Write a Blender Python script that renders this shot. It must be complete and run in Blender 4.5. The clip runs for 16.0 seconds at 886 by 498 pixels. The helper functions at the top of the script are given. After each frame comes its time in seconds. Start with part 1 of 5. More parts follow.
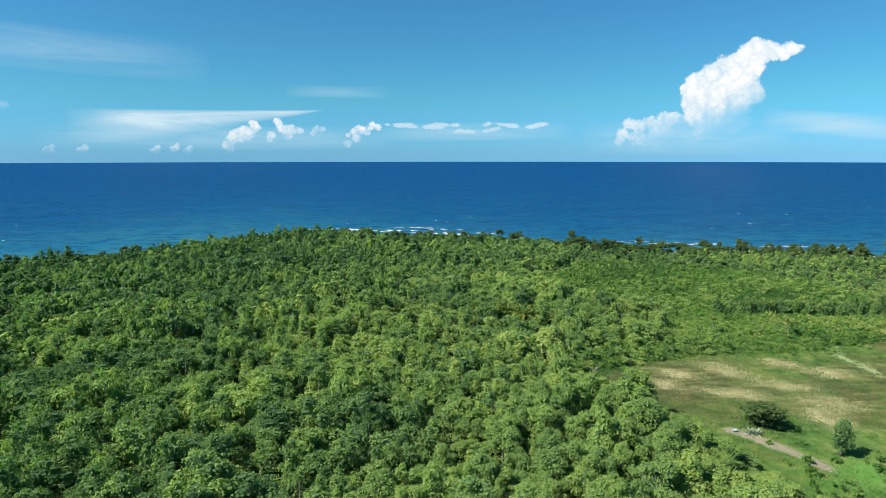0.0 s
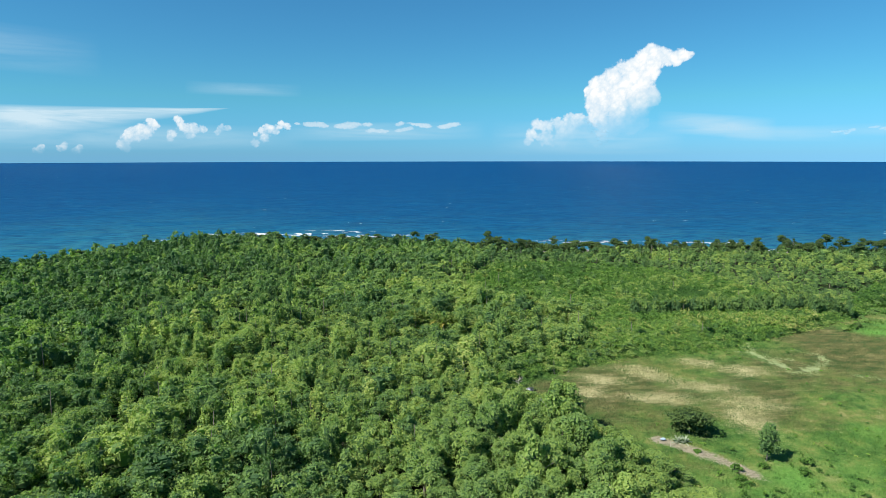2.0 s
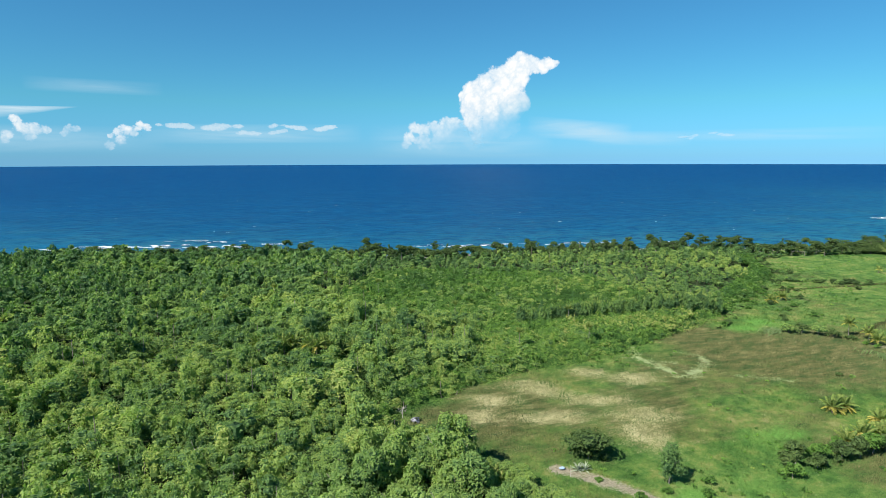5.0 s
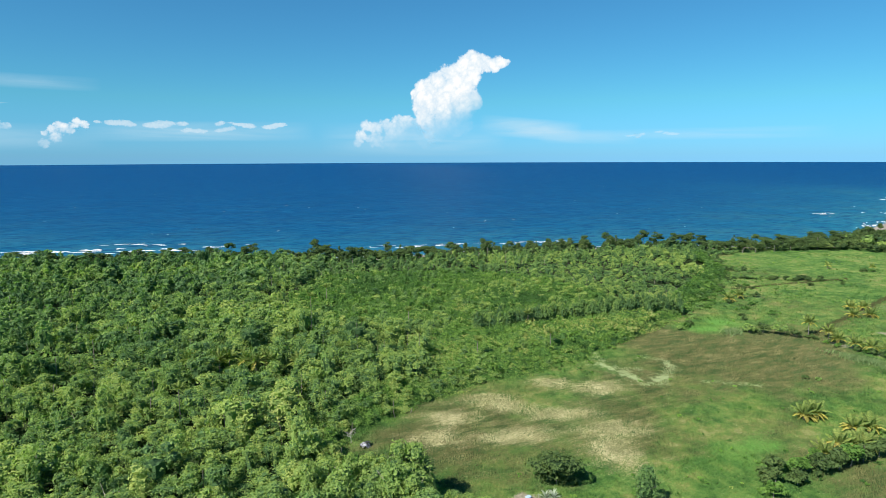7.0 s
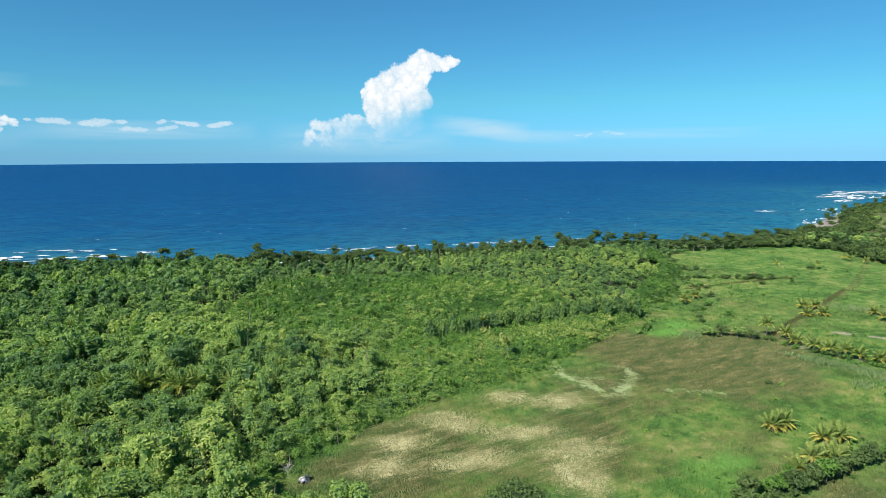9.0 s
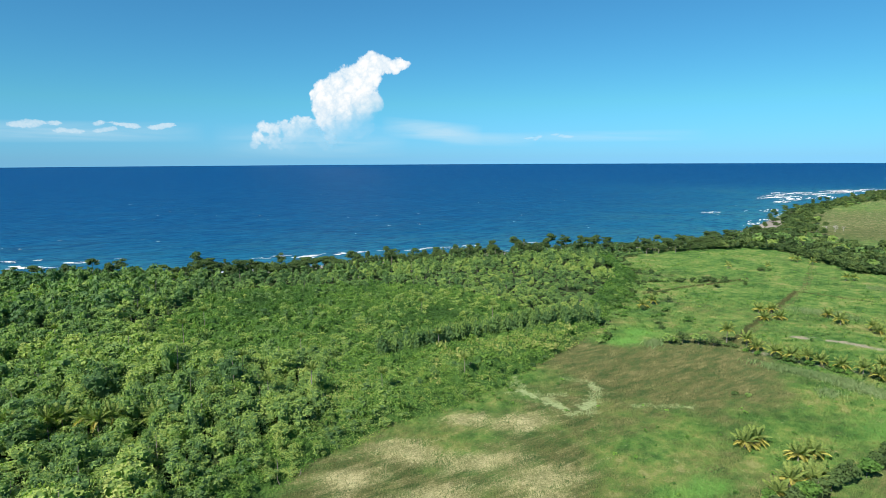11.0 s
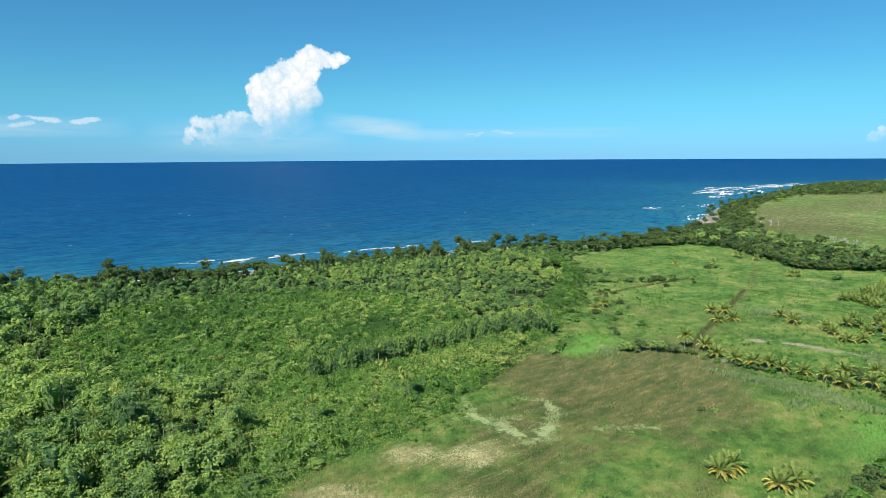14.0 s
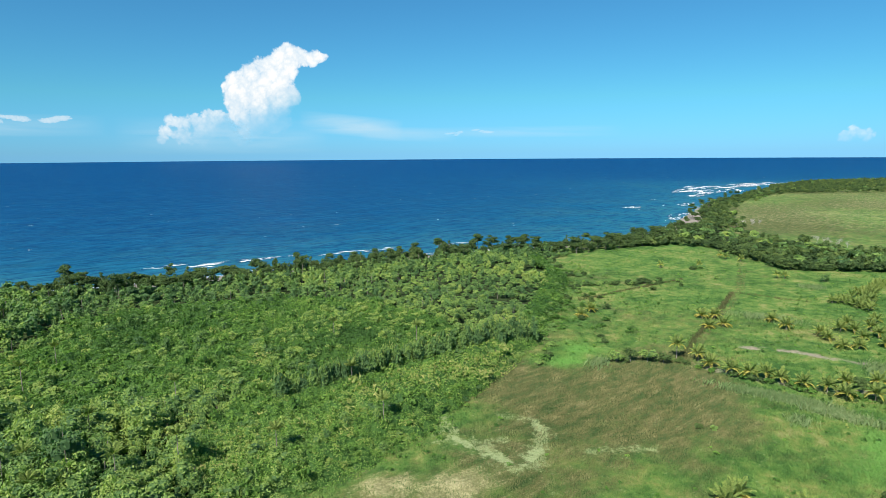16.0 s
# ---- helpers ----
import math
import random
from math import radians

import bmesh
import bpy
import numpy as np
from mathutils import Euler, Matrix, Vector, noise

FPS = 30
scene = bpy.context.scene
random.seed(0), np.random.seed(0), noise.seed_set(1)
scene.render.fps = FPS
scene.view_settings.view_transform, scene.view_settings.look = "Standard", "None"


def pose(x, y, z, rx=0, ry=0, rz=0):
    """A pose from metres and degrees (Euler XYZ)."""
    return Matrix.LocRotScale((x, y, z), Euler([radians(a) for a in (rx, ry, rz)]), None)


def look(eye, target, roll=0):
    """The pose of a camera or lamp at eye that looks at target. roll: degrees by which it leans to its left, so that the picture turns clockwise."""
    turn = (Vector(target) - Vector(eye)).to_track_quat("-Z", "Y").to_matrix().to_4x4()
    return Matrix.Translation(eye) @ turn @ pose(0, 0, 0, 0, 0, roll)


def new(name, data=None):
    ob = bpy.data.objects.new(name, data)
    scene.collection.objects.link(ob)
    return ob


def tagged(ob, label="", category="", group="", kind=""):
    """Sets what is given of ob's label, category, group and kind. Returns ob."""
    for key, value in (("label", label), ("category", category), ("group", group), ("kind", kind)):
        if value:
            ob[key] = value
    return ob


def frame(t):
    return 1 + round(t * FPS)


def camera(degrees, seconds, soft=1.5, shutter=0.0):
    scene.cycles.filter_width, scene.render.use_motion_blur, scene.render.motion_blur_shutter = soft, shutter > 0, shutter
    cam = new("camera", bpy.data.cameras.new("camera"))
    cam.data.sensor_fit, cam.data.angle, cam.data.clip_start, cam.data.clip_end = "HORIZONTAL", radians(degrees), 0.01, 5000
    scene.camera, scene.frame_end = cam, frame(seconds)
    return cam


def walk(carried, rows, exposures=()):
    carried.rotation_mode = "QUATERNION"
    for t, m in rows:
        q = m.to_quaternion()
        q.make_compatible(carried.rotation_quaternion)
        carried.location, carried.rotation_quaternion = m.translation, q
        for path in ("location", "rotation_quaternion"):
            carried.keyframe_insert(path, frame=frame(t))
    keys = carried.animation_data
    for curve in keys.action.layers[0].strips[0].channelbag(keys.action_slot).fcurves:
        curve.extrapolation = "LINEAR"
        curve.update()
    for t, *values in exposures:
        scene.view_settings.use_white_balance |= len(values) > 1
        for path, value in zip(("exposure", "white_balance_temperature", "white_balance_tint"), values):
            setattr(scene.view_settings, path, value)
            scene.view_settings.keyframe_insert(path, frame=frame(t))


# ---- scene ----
cam = camera(73.2, 16.0, 0.6)
PATH = [
    (0, (-20.785, -16.142, 70.226), (-20.751, -14.166, 69.922), -0.04),
    (0.5, (-20.503, -12.377, 70.255), (-20.409, -10.403, 69.951), -0.05),
    (1, (-20.246, -8.711, 70.255), (-20.077, -6.742, 69.951), -0.07),
    (1.5, (-19.88, -5.102, 70.239), (-19.637, -3.14, 69.935), -0.08),
    (2, (-19.363, -1.51, 70.206), (-19.047, 0.441, 69.901), -0.09),
    (2.5, (-18.625, 2.048, 70.15), (-18.235, 3.986, 69.846), -0.10),
    (3, (-17.662, 5.526, 70.079), (-17.202, 7.448, 69.775), -0.12),
    (3.5, (-16.557, 8.953, 70.008), (-16.027, 10.858, 69.706), -0.13),
    (4, (-15.344, 12.325, 69.926), (-14.743, 14.209, 69.626), -0.14),
    (4.2, (-14.793, 13.698, 69.903), (-14.168, 15.574, 69.603), -0.15),
    (6.3, (-8.633, 28.275, 69.156), (-7.846, 30.089, 68.859), -0.20),
    (6.5, (-8.021, 29.66, 69.132), (-7.219, 31.467, 68.831), -0.21),
    (7, (-6.404, 33.083, 69.044), (-5.564, 34.874, 68.743), -0.22),
    (7.5, (-4.618, 36.421, 68.963), (-3.743, 38.194, 68.661), -0.23),
    (8, (-2.763, 39.641, 68.859), (-1.853, 41.396, 68.557), -0.24),
    (8.5, (-0.867, 42.759, 68.736), (0.079, 44.495, 68.434), -0.25),
    (9, (1.029, 45.78, 68.638), (2.009, 47.496, 68.335), -0.26),
    (9.2, (1.776, 46.959, 68.632), (2.772, 48.667, 68.332), -0.26),
    (11.3, (9.392, 59.545, 68.859), (10.527, 61.165, 68.558), -0.30),
    (11.5, (10.189, 60.727, 68.864), (11.337, 62.337, 68.559), -0.30),
    (12, (12.312, 63.599, 68.843), (13.491, 65.186, 68.536), -0.31),
    (12.5, (14.527, 66.373, 68.844), (15.731, 67.94, 68.536), -0.32),
    (13, (16.787, 69.104, 68.859), (18.014, 70.653, 68.552), -0.33),
    (13.5, (19.074, 71.775, 68.87), (20.321, 73.308, 68.563), -0.34),
    (14, (21.381, 74.402, 68.874), (22.646, 75.92, 68.565), -0.35),
    (14.5, (23.682, 76.992, 68.855), (24.96, 78.499, 68.546), -0.36),
    (15, (25.988, 79.545, 68.842), (27.278, 81.042, 68.532), -0.37),
    (15.5, (28.308, 82.083, 68.823), (29.611, 83.568, 68.513), -0.38),
    (16, (30.732, 84.62, 68.785), (32.047, 86.094, 68.473), -0.39),
]
walk(cam, [(t, look(eye, target, roll)) for t, eye, target, roll in PATH], [(0.0, 0.75), (16.0, 0.75)])

# ---- light ----
SUN_AZ, SUN_EL = radians(-110), radians(46)      # clockwise from +Y
sun_dir = Vector((math.sin(SUN_AZ) * math.cos(SUN_EL), math.cos(SUN_AZ) * math.cos(SUN_EL), math.sin(SUN_EL)))
world = bpy.data.worlds.new("sky")
scene.world = world
world.use_nodes = True
wt = world.node_tree
sky = wt.nodes.new("ShaderNodeTexSky")
sky.sky_type, sky.sun_disc = "NISHITA", False
sky.sun_elevation, sky.sun_rotation = SUN_EL, SUN_AZ
sky.air_density, sky.dust_density, sky.ozone_density = 1.0, 0.1, 4.0
sky.altitude = 0
lift = wt.nodes.new("ShaderNodeSeparateXYZ")
wt.links.new(wt.nodes.new("ShaderNodeTexCoord").outputs["Generated"], lift.inputs[0])
rim = wt.nodes.new("ShaderNodeMath")               # the sky's lowest row goes on down to the water's edge
rim.operation = "MAXIMUM"
rim.inputs[1].default_value = 0.006
wt.links.new(lift.outputs[2], rim.inputs[0])
aim = wt.nodes.new("ShaderNodeCombineXYZ")
for i, out in enumerate((lift.outputs[0], lift.outputs[1], rim.outputs[0])):
    wt.links.new(out, aim.inputs[i])
wt.links.new(aim.outputs[0], sky.inputs[0])
hue = wt.nodes.new("ShaderNodeValToRGB")          # humid sea air: bluer low down than the sky model's dry air
hue.color_ramp.elements[0].position, hue.color_ramp.elements[0].color = 0.0, (0.255, 0.67, 1.34, 1)
hue.color_ramp.elements[1].position, hue.color_ramp.elements[1].color = 0.30, (0.325, 0.86, 1.05, 1)
mid = hue.color_ramp.elements.new(0.09)
mid.color = (0.315, 0.84, 1.01, 1)
wt.links.new(lift.outputs[2], hue.inputs[0])
tone = wt.nodes.new("ShaderNodeMixRGB")
tone.blend_type = "MULTIPLY"
tone.inputs[0].default_value = 1.0
wt.links.new(sky.outputs[0], tone.inputs[1])
wt.links.new(hue.outputs[0], tone.inputs[2])
wt.links.new(tone.outputs[0], wt.nodes["Background"].inputs[0])
wt.nodes["Background"].inputs[1].default_value = 0.0645

sun = new("sun", bpy.data.lights.new("sun", "SUN"))
sun.data.energy, sun.data.angle, sun.data.color = 5.0, radians(0.53), (1.0, 0.95, 0.86)
sun.matrix_world = look(sun_dir * 100, (0, 0, 0))


# ---- materials ----
class Nodes:
    """Short hand for building a node material."""

    def __init__(self, name, roughness=0.7, specular=0.3):
        self.mat = bpy.data.materials.new(name)
        self.mat.use_nodes = True
        self.t = self.mat.node_tree
        self.bsdf = self.t.nodes["Principled BSDF"]
        self.bsdf.inputs["Roughness"].default_value = roughness
        self.bsdf.inputs["Specular IOR Level"].default_value = specular
        self.out = self.t.nodes["Material Output"]

    def put(self, a, b):
        self.t.links.new(a, b)

    def place(self):
        return self.t.nodes.new("ShaderNodeNewGeometry").outputs["Position"]

    def stretch(self, v, scale, turn=0.0):
        n = self.t.nodes.new("ShaderNodeMapping")
        n.inputs["Scale"].default_value = scale
        n.inputs["Rotation"].default_value = (0, 0, turn)
        self.put(v, n.inputs["Vector"])
        return n.outputs[0]

    def noise(self, v, scale, detail=4.0, rough=0.55, warp=0.0):
        n = self.t.nodes.new("ShaderNodeTexNoise")
        n.inputs["Scale"].default_value = scale
        n.inputs["Detail"].default_value = detail
        n.inputs["Roughness"].default_value = rough
        n.inputs["Distortion"].default_value = warp
        self.put(v, n.inputs["Vector"])
        return n.outputs["Fac"]

    def cells(self, v, scale):
        n = self.t.nodes.new("ShaderNodeTexVoronoi")
        n.inputs["Scale"].default_value = scale
        self.put(v, n.inputs["Vector"])
        return n.outputs["Color"]

    def attr(self, name):
        n = self.t.nodes.new("ShaderNodeAttribute")
        n.attribute_name = name
        return n.outputs["Fac"]

    def island(self):
        return self.t.nodes.new("ShaderNodeNewGeometry").outputs["Random Per Island"]

    def math(self, op, a, b=None, c=None, clamp=False):
        n = self.t.nodes.new("ShaderNodeMath")
        n.operation, n.use_clamp = op, clamp
        for i, v in enumerate((a, b, c)):
            if v is None:
                continue
            if isinstance(v, (int, float)):
                n.inputs[i].default_value = v
            else:
                self.put(v, n.inputs[i])
        return n.outputs[0]

    def ramp(self, fac, stops):
        n = self.t.nodes.new("ShaderNodeValToRGB")
        e = n.color_ramp.elements
        while len(e) < len(stops):
            e.new(0.5)
        for el, (p, c) in zip(e, stops):
            el.position = p
            el.color = (*c, 1) if len(c) == 3 else c
        self.put(fac, n.inputs[0])
        return n.outputs[0]

    def mix(self, fac, a, b, mode="MIX"):
        n = self.t.nodes.new("ShaderNodeMixRGB")
        n.blend_type = mode
        for i, v in enumerate((fac, a, b)):
            if isinstance(v, (int, float)):
                n.inputs[i].default_value = v
            elif isinstance(v, tuple):
                n.inputs[i].default_value = (*v, 1)
            else:
                self.put(v, n.inputs[i])
        return n.outputs[0]

    def range(self, v, a, b, c=0.0, d=1.0):
        n = self.t.nodes.new("ShaderNodeMapRange")
        n.interpolation_type = "SMOOTHSTEP"
        for i, x in enumerate((a, b, c, d)):
            n.inputs[i + 1].default_value = x
        self.put(v, n.inputs[0])
        return n.outputs[0]

    def color(self, c):
        if isinstance(c, tuple):
            self.bsdf.inputs["Base Color"].default_value = (*c, 1)
        else:
            self.put(c, self.bsdf.inputs["Base Color"])

    def bump(self, h, strength, distance):
        n = self.t.nodes.new("ShaderNodeBump")
        n.inputs["Strength"].default_value = strength
        n.inputs["Distance"].default_value = distance
        self.put(h, n.inputs["Height"])
        self.put(n.outputs[0], self.bsdf.inputs["Normal"])

    def see_through(self, alpha):
        """Lets what lies behind show where alpha is below one."""
        t = self.t.nodes.new("ShaderNodeBsdfTransparent")
        m = self.t.nodes.new("ShaderNodeMixShader")
        self.put(alpha, m.inputs[0])
        self.put(t.outputs[0], m.inputs[1])
        self.put(self.bsdf.outputs[0], m.inputs[2])
        self.put(m.outputs[0], self.out.inputs[0])


def leaf_material(name, stops, spread=0.15, glow=0.40):
    """Foliage: hue by tree and painted inner shade (the tint attribute), by stand and by leaf clump, and light passing
    through the blades.
    """
    m = Nodes(name, 0.6, 0.12)
    p = m.place()
    hue = m.math("ADD", m.attr("tint"), m.math("MULTIPLY", m.math("SUBTRACT", m.noise(p, 0.035, 3), 0.5), 0.7))
    hue = m.math("ADD", hue, m.math("MULTIPLY", m.math("SUBTRACT", m.island(), 0.5), spread), clamp=True)
    c = m.ramp(hue, stops)
    m.color(c)
    t = m.t.nodes.new("ShaderNodeBsdfTranslucent")
    m.put(m.mix(1.0, c, (0.95, 1.25, 0.45), "MULTIPLY"), t.inputs[0])
    s = m.t.nodes.new("ShaderNodeMixShader")
    s.inputs[0].default_value = glow
    m.put(m.bsdf.outputs[0], s.inputs[1])
    m.put(t.outputs[0], s.inputs[2])
    m.put(s.outputs[0], m.out.inputs[0])
    return m.mat


GREENS = [(0.0, (0.088, 0.168, 0.068)), (0.3, (0.165, 0.272, 0.088)), (0.6, (0.255, 0.360, 0.098)), (0.85, (0.345, 0.425, 0.115)), (1.0, (0.390, 0.440, 0.140))]
M_LEAF = leaf_material("leaves", GREENS)
M_LEAF_DARK = leaf_material("dark_leaves", [(0.0, (0.048, 0.086, 0.032)), (0.5, (0.088, 0.140, 0.044)), (1.0, (0.165, 0.215, 0.062))], 0.3, 0.3)
M_VINE = leaf_material("vine_leaves", [(0.0, (0.058, 0.128, 0.034)), (0.4, (0.110, 0.220, 0.046)), (0.75, (0.200, 0.325, 0.068)), (1.0, (0.390, 0.390, 0.140))], 0.28)
M_FROND = leaf_material("palm_fronds", [(0.0, (0.110, 0.180, 0.052)), (0.5, (0.240, 0.310, 0.088)), (1.0, (0.500, 0.480, 0.160))], 0.6, 0.4)
M_FROND_OLD = leaf_material("old_palm_fronds", [(0.0, (0.36, 0.34, 0.09)), (0.5, (0.55, 0.48, 0.14)), (1.0, (0.62, 0.46, 0.18))], 0.5, 0.4)
M_SEDGE = leaf_material("sedge_blades", [(0.0, (0.052, 0.075, 0.028)), (0.5, (0.105, 0.108, 0.045)), (1.0, (0.180, 0.150, 0.078))], 0.4, 0.2)
M_REED = leaf_material("reeds", [(0.0, (0.11, 0.19, 0.07)), (0.5, (0.20, 0.28, 0.12)), (1.0, (0.34, 0.38, 0.20))], 0.5)


def bark_material():
    m = Nodes("bark", 0.9, 0.15)
    p = m.place()
    m.color(m.ramp(m.noise(m.stretch(p, (4, 4, 0.7)), 1.5, 5), [(0.3, (0.12, 0.10, 0.08)), (0.7, (0.34, 0.31, 0.27))]))
    m.bump(m.noise(m.stretch(p, (6, 6, 1)), 2.0, 4), 0.5, 0.05)
    return m.mat


M_BARK = bark_material()


TURF = [(0.08, (0.042, 0.108, 0.024)), (0.34, (0.080, 0.166, 0.036)), (0.58, (0.122, 0.208, 0.048)), (0.78, (0.178, 0.222, 0.062)), (1.0, (0.262, 0.268, 0.105))]


def turf(m, p):
    """Patches of different herbs over the pasture, from a few metres to tens of metres wide."""
    n = m.math("ADD", m.math("MULTIPLY", m.noise(p, 0.042, 5, 0.65, 0.5), 0.55), m.math("MULTIPLY", m.noise(p, 0.23, 5, 0.65), 0.45))
    return m.range(n, 0.35, 0.67)


def grass_material():
    m = Nodes("grass_blades", 0.7, 0.2)
    p = m.place()
    r = m.island()
    green = m.mix(m.attr("lime"), m.ramp(m.math("ADD", m.math("MULTIPLY", r, 0.16), m.math("MULTIPLY", turf(m, p), 0.88)), TURF), (0.115, 0.262, 0.052))
    k = m.range(m.noise(m.stretch(p, (0.35, 0.8, 1), 0.35), 0.35, 4, 0.65), 0.34, 0.66)
    dry = m.ramp(m.math("ADD", m.math("MULTIPLY", r, 0.16), m.math("MULTIPLY", k, 0.84)), [(0.05, (0.042, 0.086, 0.026)), (0.35, (0.082, 0.114, 0.036)), (0.6, (0.124, 0.120, 0.048)), (0.85, (0.180, 0.164, 0.070)), (1.0, (0.29, 0.27, 0.13))])
    c = m.mix(m.attr("dry"), green, dry)
    m.color(c)
    return m.mat


M_GRASS = grass_material()


def ground_material():
    """Soil and turf: lush, dry, bleached, bare and beach areas, from the land's own cover attributes."""
    m = Nodes("ground", 0.95, 0.1)
    p = m.place()
    fine, mid = m.noise(p, 2.0, 6, 0.75), m.noise(p, 0.18, 5)
    streak = m.noise(m.stretch(p, (0.10, 0.45, 1), 0.35), 1.0, 5, 0.6, 0.6)
    lush = m.ramp(m.math("ADD", turf(m, p), m.math("MULTIPLY", m.math("SUBTRACT", fine, 0.5), 0.8)), TURF)
    lush = m.mix(m.attr("lime"), lush, m.ramp(fine, [(0.34, (0.080, 0.205, 0.040)), (0.66, (0.150, 0.315, 0.066))]))
    dry = m.ramp(m.math("ADD", m.math("MULTIPLY", fine, 0.5), m.math("MULTIPLY", streak, 0.5)),
                 [(0.37, (0.032, 0.066, 0.020)), (0.46, (0.074, 0.104, 0.032)), (0.54, (0.124, 0.124, 0.048)), (0.66, (0.27, 0.245, 0.12))])
    c = m.mix(m.range(m.math("ADD", m.attr("dry"), m.math("MULTIPLY", m.math("SUBTRACT", m.noise(p, 0.12, 6, 0.7), 0.5), 1.7)), 0.2, 0.8), lush, dry)
    pale = m.ramp(m.math("ADD", m.math("MULTIPLY", fine, 0.6), m.math("MULTIPLY", mid, 0.4)), [(0.34, (0.12, 0.14, 0.05)), (0.46, (0.24, 0.235, 0.105)), (0.62, (0.52, 0.465, 0.25))])
    c = m.mix(m.range(m.math("ADD", m.attr("pale"), m.math("ADD", m.math("MULTIPLY", m.math("SUBTRACT", streak, 0.5), 1.8), m.math("MULTIPLY", m.math("SUBTRACT", fine, 0.5), 1.0))), 0.15, 1.25), c, pale)
    reed = m.ramp(fine, [(0.3, (0.22, 0.29, 0.12)), (0.7, (0.36, 0.40, 0.20))])
    c = m.mix(m.range(m.math("ADD", m.attr("wet"), m.math("ADD", m.math("MULTIPLY", m.math("SUBTRACT", m.noise(p, 0.45, 5, 0.7), 0.5), 3.0), m.math("MULTIPLY", m.math("SUBTRACT", fine, 0.5), 1.4))), 0.25, 1.0), c, reed)
    soil = m.ramp(fine, [(0.34, (0.17, 0.150, 0.10)), (0.66, (0.40, 0.355, 0.26))])
    c = m.mix(m.range(m.math("ADD", m.attr("bare"), m.math("ADD", m.math("MULTIPLY", m.math("SUBTRACT", fine, 0.5), 1.2), m.math("MULTIPLY", m.math("SUBTRACT", mid, 0.5), 1.6))), 0.35, 0.85), c, soil)
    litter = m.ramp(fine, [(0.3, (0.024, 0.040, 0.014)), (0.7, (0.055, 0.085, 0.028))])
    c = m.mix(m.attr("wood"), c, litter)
    sand = m.ramp(fine, [(0.3, (0.20, 0.18, 0.15)), (0.7, (0.34, 0.31, 0.26))])
    c = m.mix(m.attr("beach"), c, sand)
    m.color(c)
    m.bump(m.math("ADD", fine, m.math("MULTIPLY", mid, 2.0)), 0.9, 0.5)
    return m.mat


M_GROUND = ground_material()


def sea_material():
    """Deep blue water, greener over the shallows, with wind ripples and swell, whose glints and shade are also painted.
    """
    m = Nodes("sea_water", 0.5, 0.025)
    p = m.place()
    wide = m.noise(m.stretch(p, (1, 2.2, 1), 0.3), 0.006, 4)
    deep = m.mix(m.range(wide, 0.3, 0.7), (0.0012, 0.034, 0.128), (0.0020, 0.048, 0.158))
    shoal = m.mix(m.range(m.noise(p, 0.012, 4), 0.35, 0.65), (0.016, 0.140, 0.205), (0.034, 0.165, 0.195))
    c = m.mix(m.attr("shallow"), deep, shoal)
    # ripple reflections (wind) and shaded wave troughs (chop), painted into the base colour
    wind = m.noise(m.stretch(p, (0.25, 1.0, 1), 0.12), 0.13, 8, 0.75, 0.3)
    c = m.mix(m.range(wind, 0.42, 0.62, 0.0, 0.62), c, (0.010, 0.106, 0.214))
    chop = m.noise(m.stretch(p, (0.24, 1.0, 1), 0.15), 0.26, 6, 0.75, 0.3)
    c = m.mix(m.range(chop, 0.46, 0.60, 0.0, 0.72), c, (0.002, 0.028, 0.098))
    m.color(c)
    m.bsdf.inputs["IOR"].default_value = 1.33
    w = m.math("ADD", m.noise(m.stretch(p, (0.5, 1.3, 1), 0.2), 0.11, 5, 0.6, 0.4), m.math("MULTIPLY", m.noise(m.stretch(p, (0.4, 1.6, 1), 0.1), 0.028, 3), 2.2))
    m.bump(w, 0.9, 3.0)
    return m.mat


M_SEA = sea_material()


def foam_material():
    m = Nodes("foam", 0.9, 0.1)
    p = m.place()
    m.color(m.ramp(m.noise(p, 0.3, 5), [(0.3, (0.62, 0.68, 0.70)), (0.6, (0.82, 0.84, 0.85))]))
    return m.mat


M_FOAM = foam_material()


# ---- mesh helpers ----
def mesh_from(name, verts, faces, material, attrs=(), smooth=False):
    """A mesh from arrays: verts (n, 3, or 6 with shading normals), faces (m, 3 or 4), and point attributes."""
    me = bpy.data.meshes.new(name)
    v, f = np.asarray(verts, np.float32), np.asarray(faces, np.int32)
    lean = v[:, 3:] if v.shape[1] == 6 else None
    v = np.ascontiguousarray(v[:, :3])
    me.vertices.add(len(v))
    me.vertices.foreach_set("co", v.ravel())
    me.loops.add(f.size)
    me.loops.foreach_set("vertex_index", f.ravel())
    me.polygons.add(len(f))
    me.polygons.foreach_set("loop_start", np.arange(0, f.size, f.shape[1], dtype=np.int32))
    me.polygons.foreach_set("use_smooth", np.full(len(f), smooth))
    for key, values in attrs:
        a = me.attributes.new(key, "FLOAT", "POINT")
        a.data.foreach_set("value", np.asarray(values, np.float32))
    me.materials.append(material)
    me.update(calc_edges=True)
    if lean is not None:
        a = me.attributes.new("custom_normal", "FLOAT_VECTOR", "POINT")
        a.data.foreach_set("vector", np.ascontiguousarray(lean).ravel())
    return me


def part(name, data, parent, label="", place=None):
    """One mesh as a part of a thing."""
    ob = new(name, data)
    ob.parent = parent
    if place is not None:
        ob.matrix_basis = place
    return tagged(ob, label)


def thing(name, label, category, group="", at=None):
    ob = tagged(new(name), label, category, group)
    if at is not None:
        ob.matrix_basis = at
    return ob


